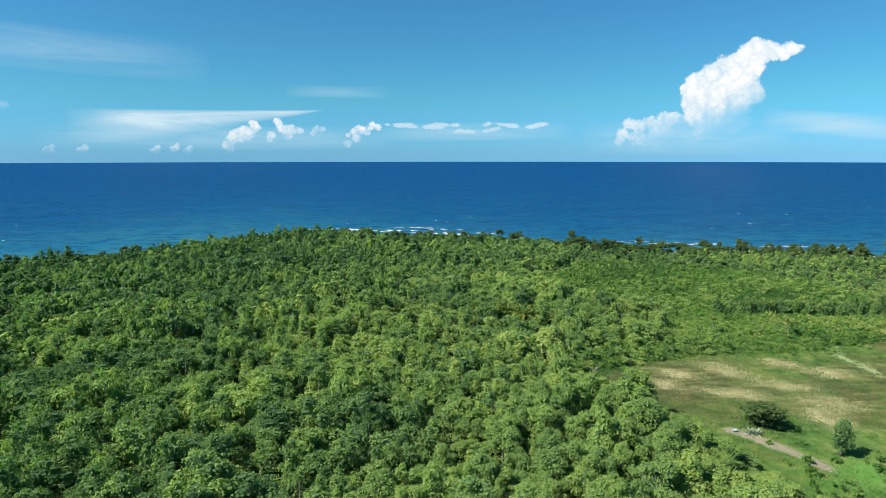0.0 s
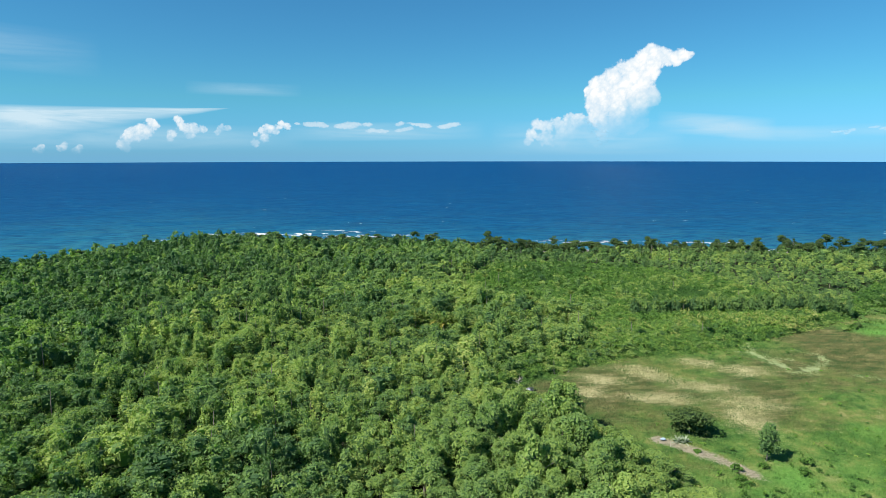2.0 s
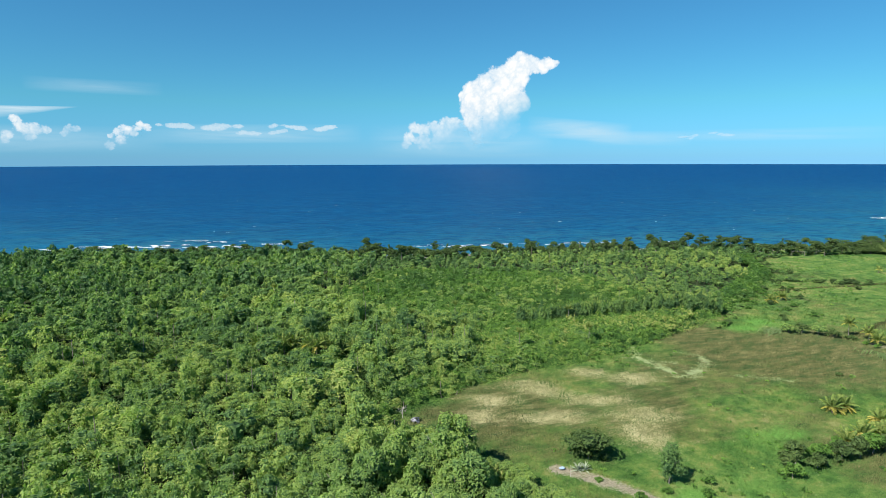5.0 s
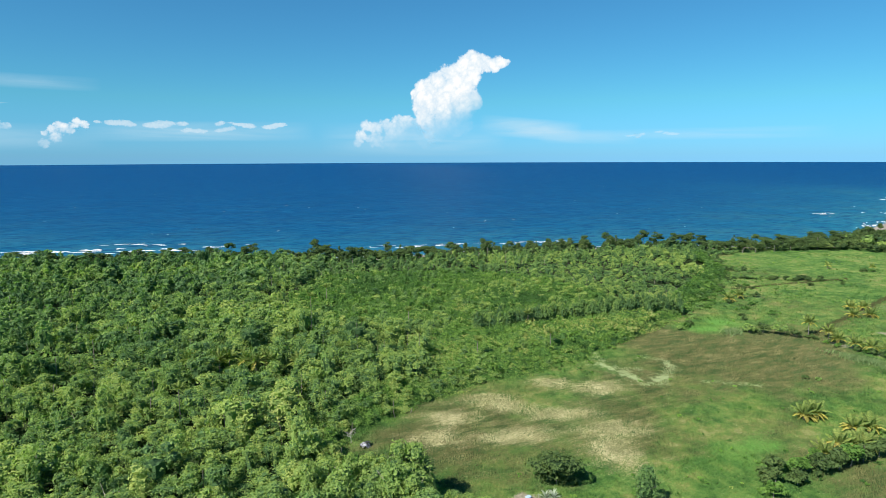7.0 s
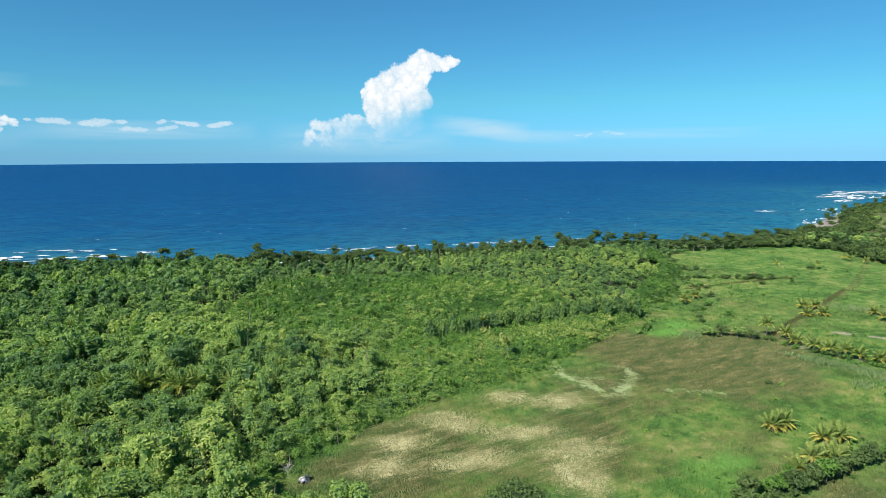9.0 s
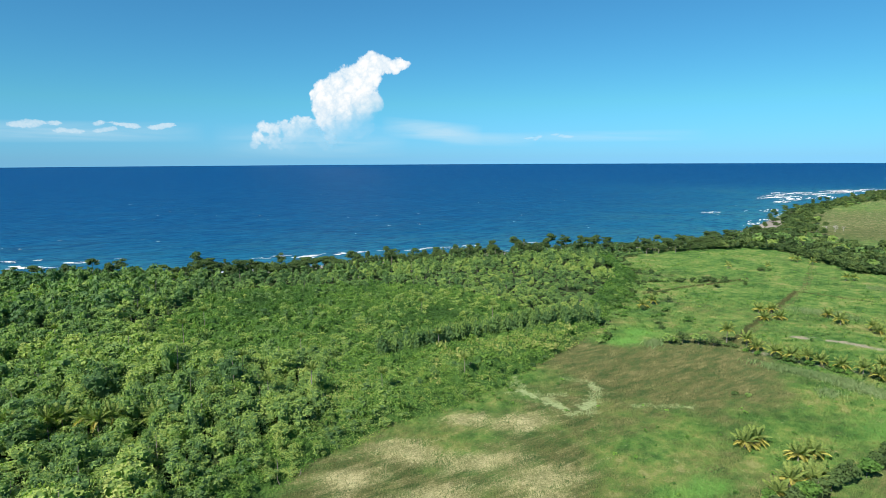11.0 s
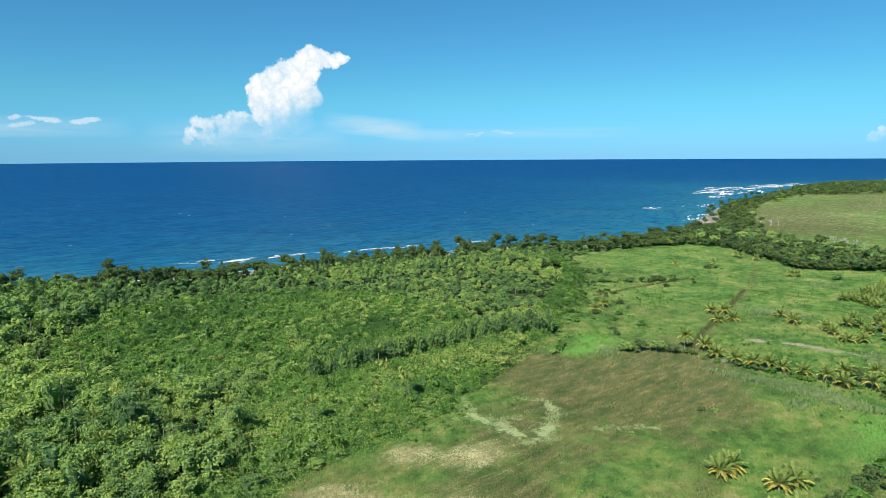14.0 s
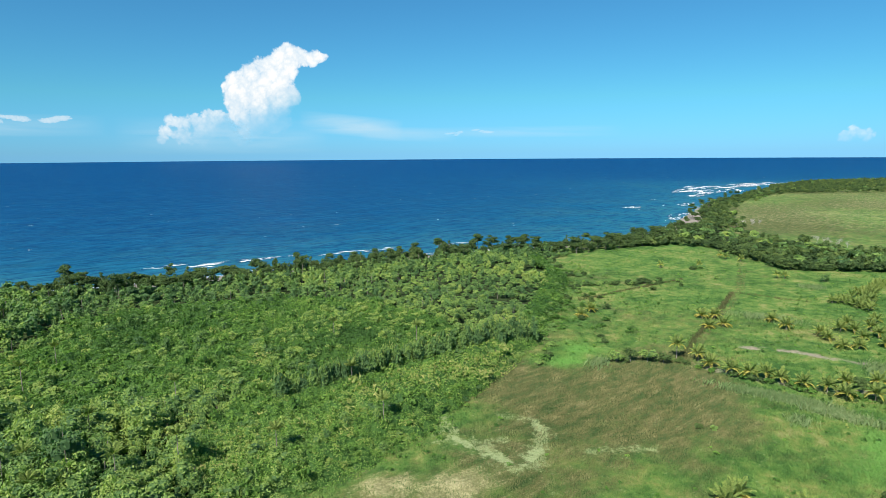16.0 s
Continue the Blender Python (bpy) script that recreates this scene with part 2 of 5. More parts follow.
def gather(pieces):
    """Joins (verts, faces, tint) pieces into one."""
    vs, fs, ts, n = [], [], [], 0
    for v, f, t in pieces:
        vs.append(v), fs.append(f + n), ts.append(t)
        n += len(v)
    return np.concatenate(vs), np.concatenate(fs), np.concatenate(ts)


def inside(px, py, poly):
    """Which points lie in the polygon."""
    hit = np.zeros(px.shape, bool)
    q = np.array(poly, float)
    for (x0, y0), (x1, y1) in zip(q, np.roll(q, -1, axis=0)):
        cross = (y0 > py) != (y1 > py)
        with np.errstate(divide="ignore", invalid="ignore"):
            hit ^= cross & (px < (x1 - x0) * (py - y0) / (y1 - y0) + x0)
    return hit


def away(px, py, line):
    """Distance of points from a polyline."""
    d = np.full(px.shape, 1e9)
    q = np.array(line, float)
    for a, b in zip(q[:-1], q[1:]):
        ab = b - a
        s = np.clip(((px - a[0]) * ab[0] + (py - a[1]) * ab[1]) / (ab @ ab), 0, 1)
        d = np.minimum(d, np.hypot(px - a[0] - s * ab[0], py - a[1] - s * ab[1]))
    return d


def ripple(x, y, s, seed=0.0):
    """Cheap smooth variation between -1 and 1 over the plan."""
    u, v = x / s + seed * 1.7, y / s - seed * 2.3
    return (np.sin(u * 1.3 + 1.7 * np.sin(v * 0.9 + seed)) + np.sin(v * 1.7 + 1.3 * np.sin(u * 1.1 - seed)) + np.sin((u + v) * 0.8 + 2.1 * np.sin((u - v) * 0.6))) / 3


# ---- plan ----
SHORE = [(-4900, -1700), (-900, 120), (-430, 300), (-315, 362), (-248, 404), (-222, 440), (-190, 484), (-140, 508), (-60, 498), (20, 472), (100, 442), (180, 424),
         (258, 414), (330, 390), (400, 358), (460, 344), (524, 350), (569, 362), (640, 387), (711, 410), (800, 441), (906, 468), (1032, 484), (1160, 508),
         (1282, 553), (1475, 552), (1797, 462), (2600, 150), (4900, -900)]
TREELINE = [(-300, 342), (-257, 358), (-229, 371), (-203, 396), (-177, 434), (-145, 472), (-120, 486), (-90, 482), (-51, 462), (37, 432), (113, 400), (182, 382),
            (236, 375), (282, 370), (325, 354), (375, 336), (428, 318), (491, 322)]
LAND = SHORE + [(4900, -4900), (-4900, -4900)]
WOOD = [(60, 55), (57, 90), (51, 112), (45, 126), (42, 141), (35, 152), (27, 158), (31, 171), (45, 177), (55, 182), (74, 188), (97, 190), (121, 192), (141, 200),
        (160, 207), (176, 213), (198, 222), (218, 231), (244, 246), (270, 262), (288, 272), (306, 289), (330, 322), (372, 331), (430, 322),
        (428, 318), (375, 336), (325, 354), (282, 370), (236, 375), (182, 382), (113, 400), (37, 432), (-51, 462), (-90, 482), (-120, 486), (-145, 472), (-177, 434),
        (-203, 396), (-229, 371), (-257, 358), (-300, 342), (-420, 290), (-420, 0), (-200, -90), (66, -90)]
BELT = [(430, 326), (470, 306), (472, 270), (440, 236), (418, 205), (436, 188), (452, 165), (500, 90), (580, -40), (600, -20), (540, 120), (502, 195), (528, 262), (565, 330), (491, 330)]
DRY = [(30, 164), (55, 181), (97, 189), (125, 190), (160, 205), (200, 226), (208, 214), (190, 203), (205, 192), (222, 178), (203, 162), (170, 138), (134, 122), (98, 124), (72, 140), (52, 150)]
SCRUB = [(48, 254), (90, 244), (122, 232), (160, 231), (180, 238), (188, 268), (182, 306), (160, 340), (112, 360), (70, 360), (46, 322), (38, 282)]
VINES = [(72, 189), (97, 191), (121, 193), (141, 201), (160, 208), (198, 223), (186, 217), (147, 222), (128, 222), (113, 227), (97, 238), (80, 228), (66, 205)]
GLADE = (301, 305)
UNSEEN = [(-420, 335), (-330, 335), (-230, 230), (-140, 130), (-98, 68), (60, 68), (75, 40), (75, -100), (-430, -100)]      # ground that lies behind and under the way
HEDGE = [(100, 232), (110, 230), (120, 229.5), (139, 230), (158, 229), (179, 226), (195, 221)]


# ---- ground sheet ----
def axis(lo, hi, step):
    core = np.arange(lo, hi + 0.1, step)
    out = np.cumsum(step * 1.16 ** np.arange(1, 48))
    return np.concatenate([(lo - out[lo - out > -4850])[::-1], core, hi + out[hi + out < 4850]])


def weave(a, lo, hi, step):
    """The axis with a finer stretch set into it."""
    return np.concatenate([a[a < lo - 0.5], np.arange(lo, hi, step), a[a > hi + 0.5]])


def dryness(x, y):
    """How sun-dried the grass is, from lush (0) to brown (1)."""
    d = away(x, y, DRY + DRY[:1]) * np.where(inside(x, y, DRY), 1, -1) + 4 + 8 * ripple(x, y, 21, 1) + 4 * ripple(x, y, 7, 5)
    dry = 0.55 / (1 + np.exp(-d / 4.0)) + 0.24 * ripple(x, y, 15, 1) * (d > -10) + 0.18 + 0.22 * ripple(x, y + 0.4 * x, 34, 3)
    for cx, cy, r, k in ((190, 165, 26, 0.30), (175, 190, 22, 0.25), (120, 135, 16, -0.4), (150, 128, 20, -0.4), (190, 201, 13, -0.7), (204, 206, 9, -0.7), (135, 195, 10, -0.3), (260, 225, 26, 0.22), (255, 250, 18, 0.25), (128, 102, 13, 0.6), (96, 113, 12, -0.5), (160, 100, 18, 0.4)):
        dry += k * np.exp(-((x - cx) ** 2 + (y - cy) ** 2) / r ** 2)
    dry += (0.15 * ripple(x, y, 5.5, 7) + 0.13 * ripple(x, y + 0.5 * x, 2.4, 3)) * (dry > 0.15)
    return np.clip(dry, 0, 1)


def limeness(x, y):
    """Where wet ground keeps the herbs bright green."""
    k = np.zeros(np.shape(x))
    for cx, cy, rx, ry in ((188, 197, 8, 12), (203, 205, 7, 8), (178, 193, 6, 4), (208, 231, 4, 3), (192, 112, 16, 9), (120, 122, 14, 7), (76, 106, 20, 7)):
        k = k + np.exp(-(((x - cx) / rx) ** 2 + ((y - cy) / ry) ** 2) * (1 + 0.4 * ripple(x, y, 6, 2)))
    return np.clip(1.3 * k * (0.75 + 0.5 * ripple(x, y, 4, 7)) - 0.12, 0, 0.9)


def domes(x, y, step, seed):
    """Height (0 to 1) of a field of crowded rounded bushes on a loose lattice."""
    r = np.random.default_rng(seed)
    off = r.uniform(-0.42, 0.42, (64, 64, 3))
    i, j = np.floor(x / step).astype(int), np.floor(y / step).astype(int)
    best = np.zeros(x.shape)
    for di in (-1, 0, 1):
        for dj in (-1, 0, 1):
            o = off[(i + di) % 64, (j + dj) % 64]
            d2 = ((x / step - (i + di + 0.5 + o[..., 0])) ** 2 + (y / step - (j + dj + 0.5 + o[..., 1])) ** 2) / 0.72 ** 2
            best = np.maximum(best, np.sqrt(np.clip(1 - d2, 0, 1)) * (0.78 + 0.5 * o[..., 2]))
    return best


def lie(x, y):
    """Height of the turf: gentle swells with hummocks of herbs and tussocks."""
    k = np.clip(1.0 - 0.75 * dryness(x, y), 0.15, 1)
    return 0.25 * ripple(x, y, 23) + 0.12 * ripple(x, y, 7, 2) - 0.42 + k * (0.30 * domes(x, y, 3.6, 12) + 0.22 * domes(x, y, 2.3, 13) * (0.6 + 0.6 * ripple(x, y, 13, 9)))


def make_ground():
    xs = weave(axis(-310, 470, 3.0), 58, 262, 1.15)
    ys = weave(axis(-60, 500, 3.0), 98, 232, 1.15)
    gx, gy = np.meshgrid(xs, ys)
    x, y = gx.ravel(), gy.ravel()
    land = inside(x, y, LAND)
    coast = away(x, y, SHORE) * np.where(land, 1, -1)
    z = lie(x, y)
    z = np.where(coast < 12, np.minimum(z, -0.9 + coast * 0.075), z)
    z = np.maximum(z, -6.0)
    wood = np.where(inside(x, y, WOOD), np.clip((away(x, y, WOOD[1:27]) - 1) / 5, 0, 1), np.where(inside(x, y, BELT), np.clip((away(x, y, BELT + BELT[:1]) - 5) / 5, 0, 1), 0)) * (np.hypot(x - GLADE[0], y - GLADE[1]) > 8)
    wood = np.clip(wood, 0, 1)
    dry = dryness(x, y)
    pale = np.zeros_like(x)
    for cx, cy, rx, ry in ((99, 180, 6, 4), (75, 178, 8, 3.5), (60, 170, 8, 4), (78, 170, 7, 3), (51, 161, 7, 4), (70, 154, 10, 4), (96, 146, 7, 4), (87, 136, 6, 9), (112, 170, 7, 4), (108, 170, 5, 4), (88, 160, 9, 3)):
        a = -0.35
        u, v = (x - cx) * math.cos(a) + (y - cy) * math.sin(a), -(x - cx) * math.sin(a) + (y - cy) * math.cos(a)
        pale += 1.55 * np.exp(-(u / (1.02 * rx)) ** 2 - (v / (1.02 * ry)) ** 2)
    pale += 0.18 * np.exp(-((x - 72) / 36) ** 2 - ((y - 163) / 19) ** 2) + 0.25 * np.exp(-((x - 100) / 22) ** 2 - ((y - 150) / 20) ** 2)
    ring = [(128, 193), (124, 185), (126, 178), (126, 172), (124, 166), (129, 165), (137, 168)]
    ring2 = [(131, 167), (138, 170), (144, 174), (147, 180), (142, 186)]
    wob = 1 + 0.5 * ripple(x, y, 5, 1) + 0.4 * ripple(x, y, 2.4, 4)
    wet = 0.95 * np.exp(-((np.minimum(away(x, y, ring), away(x, y, ring2) * 1.35) * wob) / 2.7) ** 2) + 0.8 * np.exp(-(away(x, y, [(143, 160), (149, 156), (156, 150)]) / 1.6) ** 2)
    bare = 1.0 * np.exp(-(away(x, y, [(57, 129), (63, 121), (67, 114), (69, 110)]) / 2.6) ** 2)
    bare += 0.9 * np.exp(-(away(x, y, [(219, 168), (218, 158), (221, 146), (225, 134), (232, 124)]) / 3.0) ** 2)
    bare += 0.9 * np.exp(-(away(x, y, [(248, 166), (255, 156), (256, 146), (258, 134), (266, 120)]) / 3.0) ** 2)
    bare *= np.where(x > 100, np.clip(0.72 + 0.45 * ripple(x, y, 5, 3) + 0.3 * ripple(x, y, 2.2, 6), 0, 1.1), 1.0)
    beach = np.where((coast < np.where(x > 735, 2, np.where(x > 560, 7, 15)) - 4 * ripple(x, y, 20) + 16 * np.exp(-((x - 640) / 70) ** 2)) & (coast > -60), 1.0, 0.0)
    far = np.hypot(x - 31, y - 85)
    band = inside(x, y, [(565, 330), (720, 395), (1050, 470), (1300, 520), (1700, 430), (2200, 0), (1200, -200), (590, -20), (528, 262)])
    pale = np.where(band, 0.40 / (1 + np.exp(-(far - 665 + 20 * ripple(x, y, 50, 3)) / 12)) + 0.22 * ripple(x, y, 90, 4) + 0.15 * ripple(x, y, 35, 2) - 0.05, pale)
    dry = np.where(band, 0.62 - 0.10 * (far > 665) + 0.28 * ripple(x, y, 60, 2), dry)
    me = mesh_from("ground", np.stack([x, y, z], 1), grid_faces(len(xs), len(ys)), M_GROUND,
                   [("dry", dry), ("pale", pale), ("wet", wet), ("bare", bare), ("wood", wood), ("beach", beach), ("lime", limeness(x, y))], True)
    return tagged(new("ground", me), "green and straw-brown tropical grassland with bare earth patches", "ground", kind="structure")


def grid_faces(nx, ny):
    i = (np.arange(ny - 1)[:, None] * nx + np.arange(nx - 1)[None, :]).ravel()
    return np.stack([i, i + 1, i + nx + 1, i + nx], 1)


make_ground()


def make_sea():
    az = np.radians(np.linspace(-100, 140, 300))
    r = np.concatenate([np.geomspace(230, 700, 110), np.geomspace(710, 4880, 110)])
    rr, aa = np.meshgrid(r, az)
    x, y, rr = (np.sin(aa) * rr).ravel(), (np.cos(aa) * rr).ravel(), rr.ravel()
    out = ~inside(x, y, LAND)
    coast = np.where(out, away(x, y, SHORE[1:-1]), 0)
    reef = 95 + 60 * np.exp(-((x - 620) / 260) ** 2) + 190 * np.exp(-((x - 1250) / 300) ** 2) + 130 * np.exp(-((x + 280) / 170) ** 2)
    shallow = 0.72 * np.exp(-(coast / reef) ** 1.2) + 0.28 * np.exp(-coast / 650)
    z = -1.0 + 35.0 * np.clip((rr - 1900) / 2980, 0, 1) ** 2      # the swell of the earth against a flat plan
    me = mesh_from("sea", np.stack([x, y, z], 1), grid_faces(len(r), len(az))[:, ::-1], M_SEA, [("shallow", shallow)], True)
    return tagged(new("water", me), "deep blue ocean turning turquoise over the shallows", "sea", kind="structure")


make_sea()


# ---- foam ----
def make_foam():
    rng = np.random.default_rng(5)
    rows = []

    def strip(cx, cy, length, width, turn):
        n = max(6, int(length / 1.6))
        u = np.linspace(-1, 1, n)
        fade = np.sqrt(np.clip(1 - u * u, 0, 1))
        wob = rng.normal(0, 0.25, n)
        lo = -width * fade * (0.1 + 0.6 * rng.random(n)) + wob
        hi = width * fade * (0.1 + 0.9 * rng.random(n)) + wob
        bow = rng.normal(0, length * 0.03) * (u * u - 0.4)
        for s in (lo, hi):
            a, b = u * length / 2, s + bow
            rows.append(np.stack([cx + a * math.cos(turn) - b * math.sin(turn), cy + a * math.sin(turn) + b * math.cos(turn), np.full(n, -0.72) + 0.1 * fade], 1))

    q = np.array(SHORE[2:26], float)
    for a, b in zip(q[:-1], q[1:]):
        d = b - a
        ln = np.hypot(*d)
        turn = math.atan2(d[1], d[0])
        nrm = np.array([-d[1], d[0]]) / ln
        far = a[0] > 470
        for k in range(int(ln / (22 if far else 9))):
            c = a + d * rng.random() + nrm * (1 + (4 if far else 8) * rng.random() ** 2)
            strip(c[0], c[1], 8 + 22 * rng.random(), (0.4 + 0.6 * rng.random()) if far else (0.5 + 1.6 * rng.random()), turn + rng.normal(0, 0.04))
    for cx, cy, ln, w, turn in ((-105, 572, 70, 4, -0.15), (-62, 562, 60, 5, -0.3), (-20, 545, 66, 5, -0.35), (-40, 588, 34, 2.5, -0.3), (-5, 570, 26, 2, -0.3), (30, 540, 26, 2, -0.3),
                                (175, 470, 46, 2.4, -0.25), (205, 466, 30, 2.0, -0.2), (262, 452, 44, 2.4, -0.25), (290, 446, 30, 2.0, -0.3), (150, 484, 26, 1.6, -0.25), (345, 428, 26, 1.5, -0.4),
                                (-150, 560, 40, 3, 0.2), (-175, 540, 26, 2, 0.5),
                                (690, 412, 44, 3, 0.4), (640, 394, 40, 2.5, 0.35), (735, 500, 34, 4, 0.1), (820, 470, 40, 4, 0.3), (1000, 540, 60, 6, 0.1), (1090, 560, 110, 7, 0.2),
                                (1120, 600, 170, 9, 0.1), (1180, 560, 90, 9, 0.4), (1230, 640, 200, 10, 0.05), (1330, 615, 170, 10, -0.1), (1420, 625, 190, 10, -0.05), (1500, 590, 220, 10, -0.15), (1650, 560, 240, 9, -0.3), (1800, 510, 240, 9, -0.35)):
        for k in range(9 if cx < 600 else 13):
            strip(cx + rng.normal(0, ln * 0.30), cy + rng.normal(0, w * 1.3), ln * (0.12 + 0.4 * rng.random() ** 1.5), w * (0.2 + 0.6 * rng.random()) * (1.0 if cx < 600 else 0.9), turn + rng.normal(0, 0.07))
    for k in range(260):                                   # scattered whitecaps
        az, r = radians(rng.uniform(-45, 85)), rng.uniform(620, 2600)
        x, y = r * math.sin(az), r * math.cos(az)
        if not inside(np.array([x]), np.array([y - 60]), LAND)[0]:
            strip(x, y, rng.uniform(1.5, 5), rng.uniform(0.4, 1.1) * (1 + r / 1500), rng.normal(0, 0.3))
    vs, fs, n = [], [], 0
    for lo, hi in zip(rows[::2], rows[1::2]):
        k = len(lo)
        i = np.arange(k - 1)
        vs += [lo, hi]
        fs.append(np.stack([i, i + 1, i + k + 1, i + k], 1) + n)
        n += 2 * k
    v = np.concatenate(vs)
    v[:, 2] += 35.0 * np.clip((np.hypot(v[:, 0], v[:, 1]) - 1900) / 2980, 0, 1) ** 2
    tagged(new("sea_foam", mesh_from("sea_foam", v, np.concatenate(fs), M_FOAM)), "white breaking surf and scattered whitecaps on the blue sea", "foam", kind="stuff")


make_foam()

# ---- foliage ----
BALL = {}


def ball(n):
    """A quad ball: a cube whose faces have n by n quads, blown round."""
    if n not in BALL:
        vs, fs, k = [], [], 0
        g = np.linspace(-1, 1, n + 1)
        for ax in range(3):
            for s in (-1, 1):
                a, b = np.meshgrid(g, g)
                c = np.full(a.size, float(s))
                cols = [None] * 3
                cols[ax], cols[(ax + 1) % 3], cols[(ax + 2) % 3] = c, a.ravel(), b.ravel() * s
                vs.append(np.stack(cols, 1))
                fs.append(grid_faces(n + 1, n + 1) + k)
                k += (n + 1) ** 2
        v = np.concatenate(vs)
        v, back = np.unique(np.round(v, 5), axis=0, return_inverse=True)
        BALL[n] = (v / np.linalg.norm(v, axis=1)[:, None], back.ravel()[np.concatenate(fs)])
    return BALL[n]


def crown(rng, puffs, leaves, size, core=2, droop=0.0, tint=0.5, low=-0.35, cores=99):
    """A crown of leaf clumps on the skin of several puffs (x, y, z, radius, height), over a rough inner mass tinted
    dark as shade.
    """
    pf = np.array(puffs, float)
    w = pf[:, 3] * (pf[:, 3] + pf[:, 4])
    leaves, size = int(leaves * 1.6), size * 0.9
    pick = rng.choice(len(pf), int(leaves * 1.35), p=w / w.sum())
    d = rng.normal(size=(len(pick), 3))
    d /= np.linalg.norm(d, axis=1)[:, None]
    flip = d[:, 2] < low
    d[flip, 2] *= -1
    rad = np.stack([pf[pick, 3], pf[pick, 3], pf[pick, 4]], 1)
    pos = pf[pick, :3] + d * rad * (rng.uniform(0.84, 1.14, (len(pick), 1)) + 0.16 * ripple(d[:, 0] * 3 + pick, d[:, 1] * 3 + 2 * d[:, 2], 0.8, 2)[:, None])
    buried = np.zeros(len(pick), bool)
    for i, q in enumerate(pf):
        r = (pos - q[:3]) / np.array([q[3], q[3], q[4]])
        buried |= ((r * r).sum(1) < 0.62) & (pick != i)
    keep = np.where(~buried)[0][:leaves]
    pos, d, rad = pos[keep], d[keep], rad[keep]
    out_way = d / rad * rad.mean()
    nrm = out_way + rng.normal(0, 0.55, d.shape) + np.array([0, 0, 0.45])
    nrm /= np.linalg.norm(nrm, axis=1)[:, None]
    t = rng.normal(size=nrm.shape) + np.array([0, 0, -droop])
    t -= nrm * (t * nrm).sum(1)[:, None]
    t /= np.linalg.norm(t, axis=1)[:, None]
    b = np.cross(nrm, t)
    s = size * rng.uniform(0.55, 1.35, (len(pos), 1))
    n = len(pos)
    bend = nrm * s * 0.16
    v = np.stack([pos - t * s * 0.55 - b * s * 0.36 - bend, pos + t * s * 0.75 - bend, pos - t * s * 0.45 + b * s * 0.36 + bend], 1).reshape(-1, 3)
    soft = 0.75 * out_way + 0.40 * nrm
    soft /= np.linalg.norm(soft, axis=1)[:, None]
    f = np.arange(3 * n).reshape(n, 3)
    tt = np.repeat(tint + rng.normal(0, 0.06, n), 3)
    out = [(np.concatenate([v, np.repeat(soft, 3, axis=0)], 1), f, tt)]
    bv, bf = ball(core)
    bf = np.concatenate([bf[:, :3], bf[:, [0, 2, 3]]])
    # the crown's inner shadow, put into the colour: these cores are tinted darker
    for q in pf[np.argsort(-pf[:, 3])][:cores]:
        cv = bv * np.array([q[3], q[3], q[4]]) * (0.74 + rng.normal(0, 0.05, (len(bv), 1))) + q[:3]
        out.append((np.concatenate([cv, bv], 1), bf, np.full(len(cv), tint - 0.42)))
    return gather(out)


def puffs_round(rng, r, h, n, base=0.3):
    """A broad, uneven crown: n - 1 billows standing out of a low dome, r wide and up to h high."""
    out = [(rng.normal(0, 0.1 * r), rng.normal(0, 0.1 * r), h * rng.uniform(0.50, 0.60), 0.58 * r, 0.28 * h)]
    for k in range(n - 1):
        a = 2.4 * k + rng.uniform(0, 1.2)
        u = rng.uniform(0.02, 1.0)
        d = r * 0.82 * math.sqrt(u)
        z = h * max(base, 0.90 - (0.90 - base) * u ** 1.4 * rng.uniform(0.55, 1.0) - 0.07 * rng.random())
        q = r * rng.uniform(0.22, 0.40)
        out.append((d * math.cos(a), d * math.sin(a), z, q, q * rng.uniform(0.55, 0.95)))
    return out


def puffs_tall(rng, r, h, n):
    """A narrow crown hung with creepers: billows stacked up a leaning stem."""
    la, ln = rng.uniform(0, 6.28), rng.uniform(0, 0.25) * r
    out = [(0, 0, 0.52 * h, 0.40 * r, 0.40 * h)]
    for k in range(n - 1):
        u = (k + rng.random()) / (n - 1)
        a = 2.4 * k + rng.uniform(0, 1)
        d = r * (0.50 - 0.34 * u) * rng.uniform(0.5, 1.1)
        q = r * rng.uniform(0.20, 0.34) * (1.1 - 0.35 * u)
        out.append((d * math.cos(a) + ln * u * math.cos(la), d * math.sin(a) + ln * u * math.sin(la), h * (0.22 + 0.72 * u), q, q * rng.uniform(0.8, 1.5)))
    return out


def puffs_flat(rng, r, h, n):
    """An umbrella crown: flat tiers near the top, with daylight under them."""
    out = []
    for k in range(n):
        a = 2.4 * k + rng.uniform(0, 1)
        d = r * rng.uniform(0.15, 0.75) * (k > 0)
        q = r * rng.uniform(0.38, 0.60)
        out.append((d * math.cos(a), d * math.sin(a), h * rng.uniform(0.58, 0.93), q, q * rng.uniform(0.30, 0.5)))
    return out


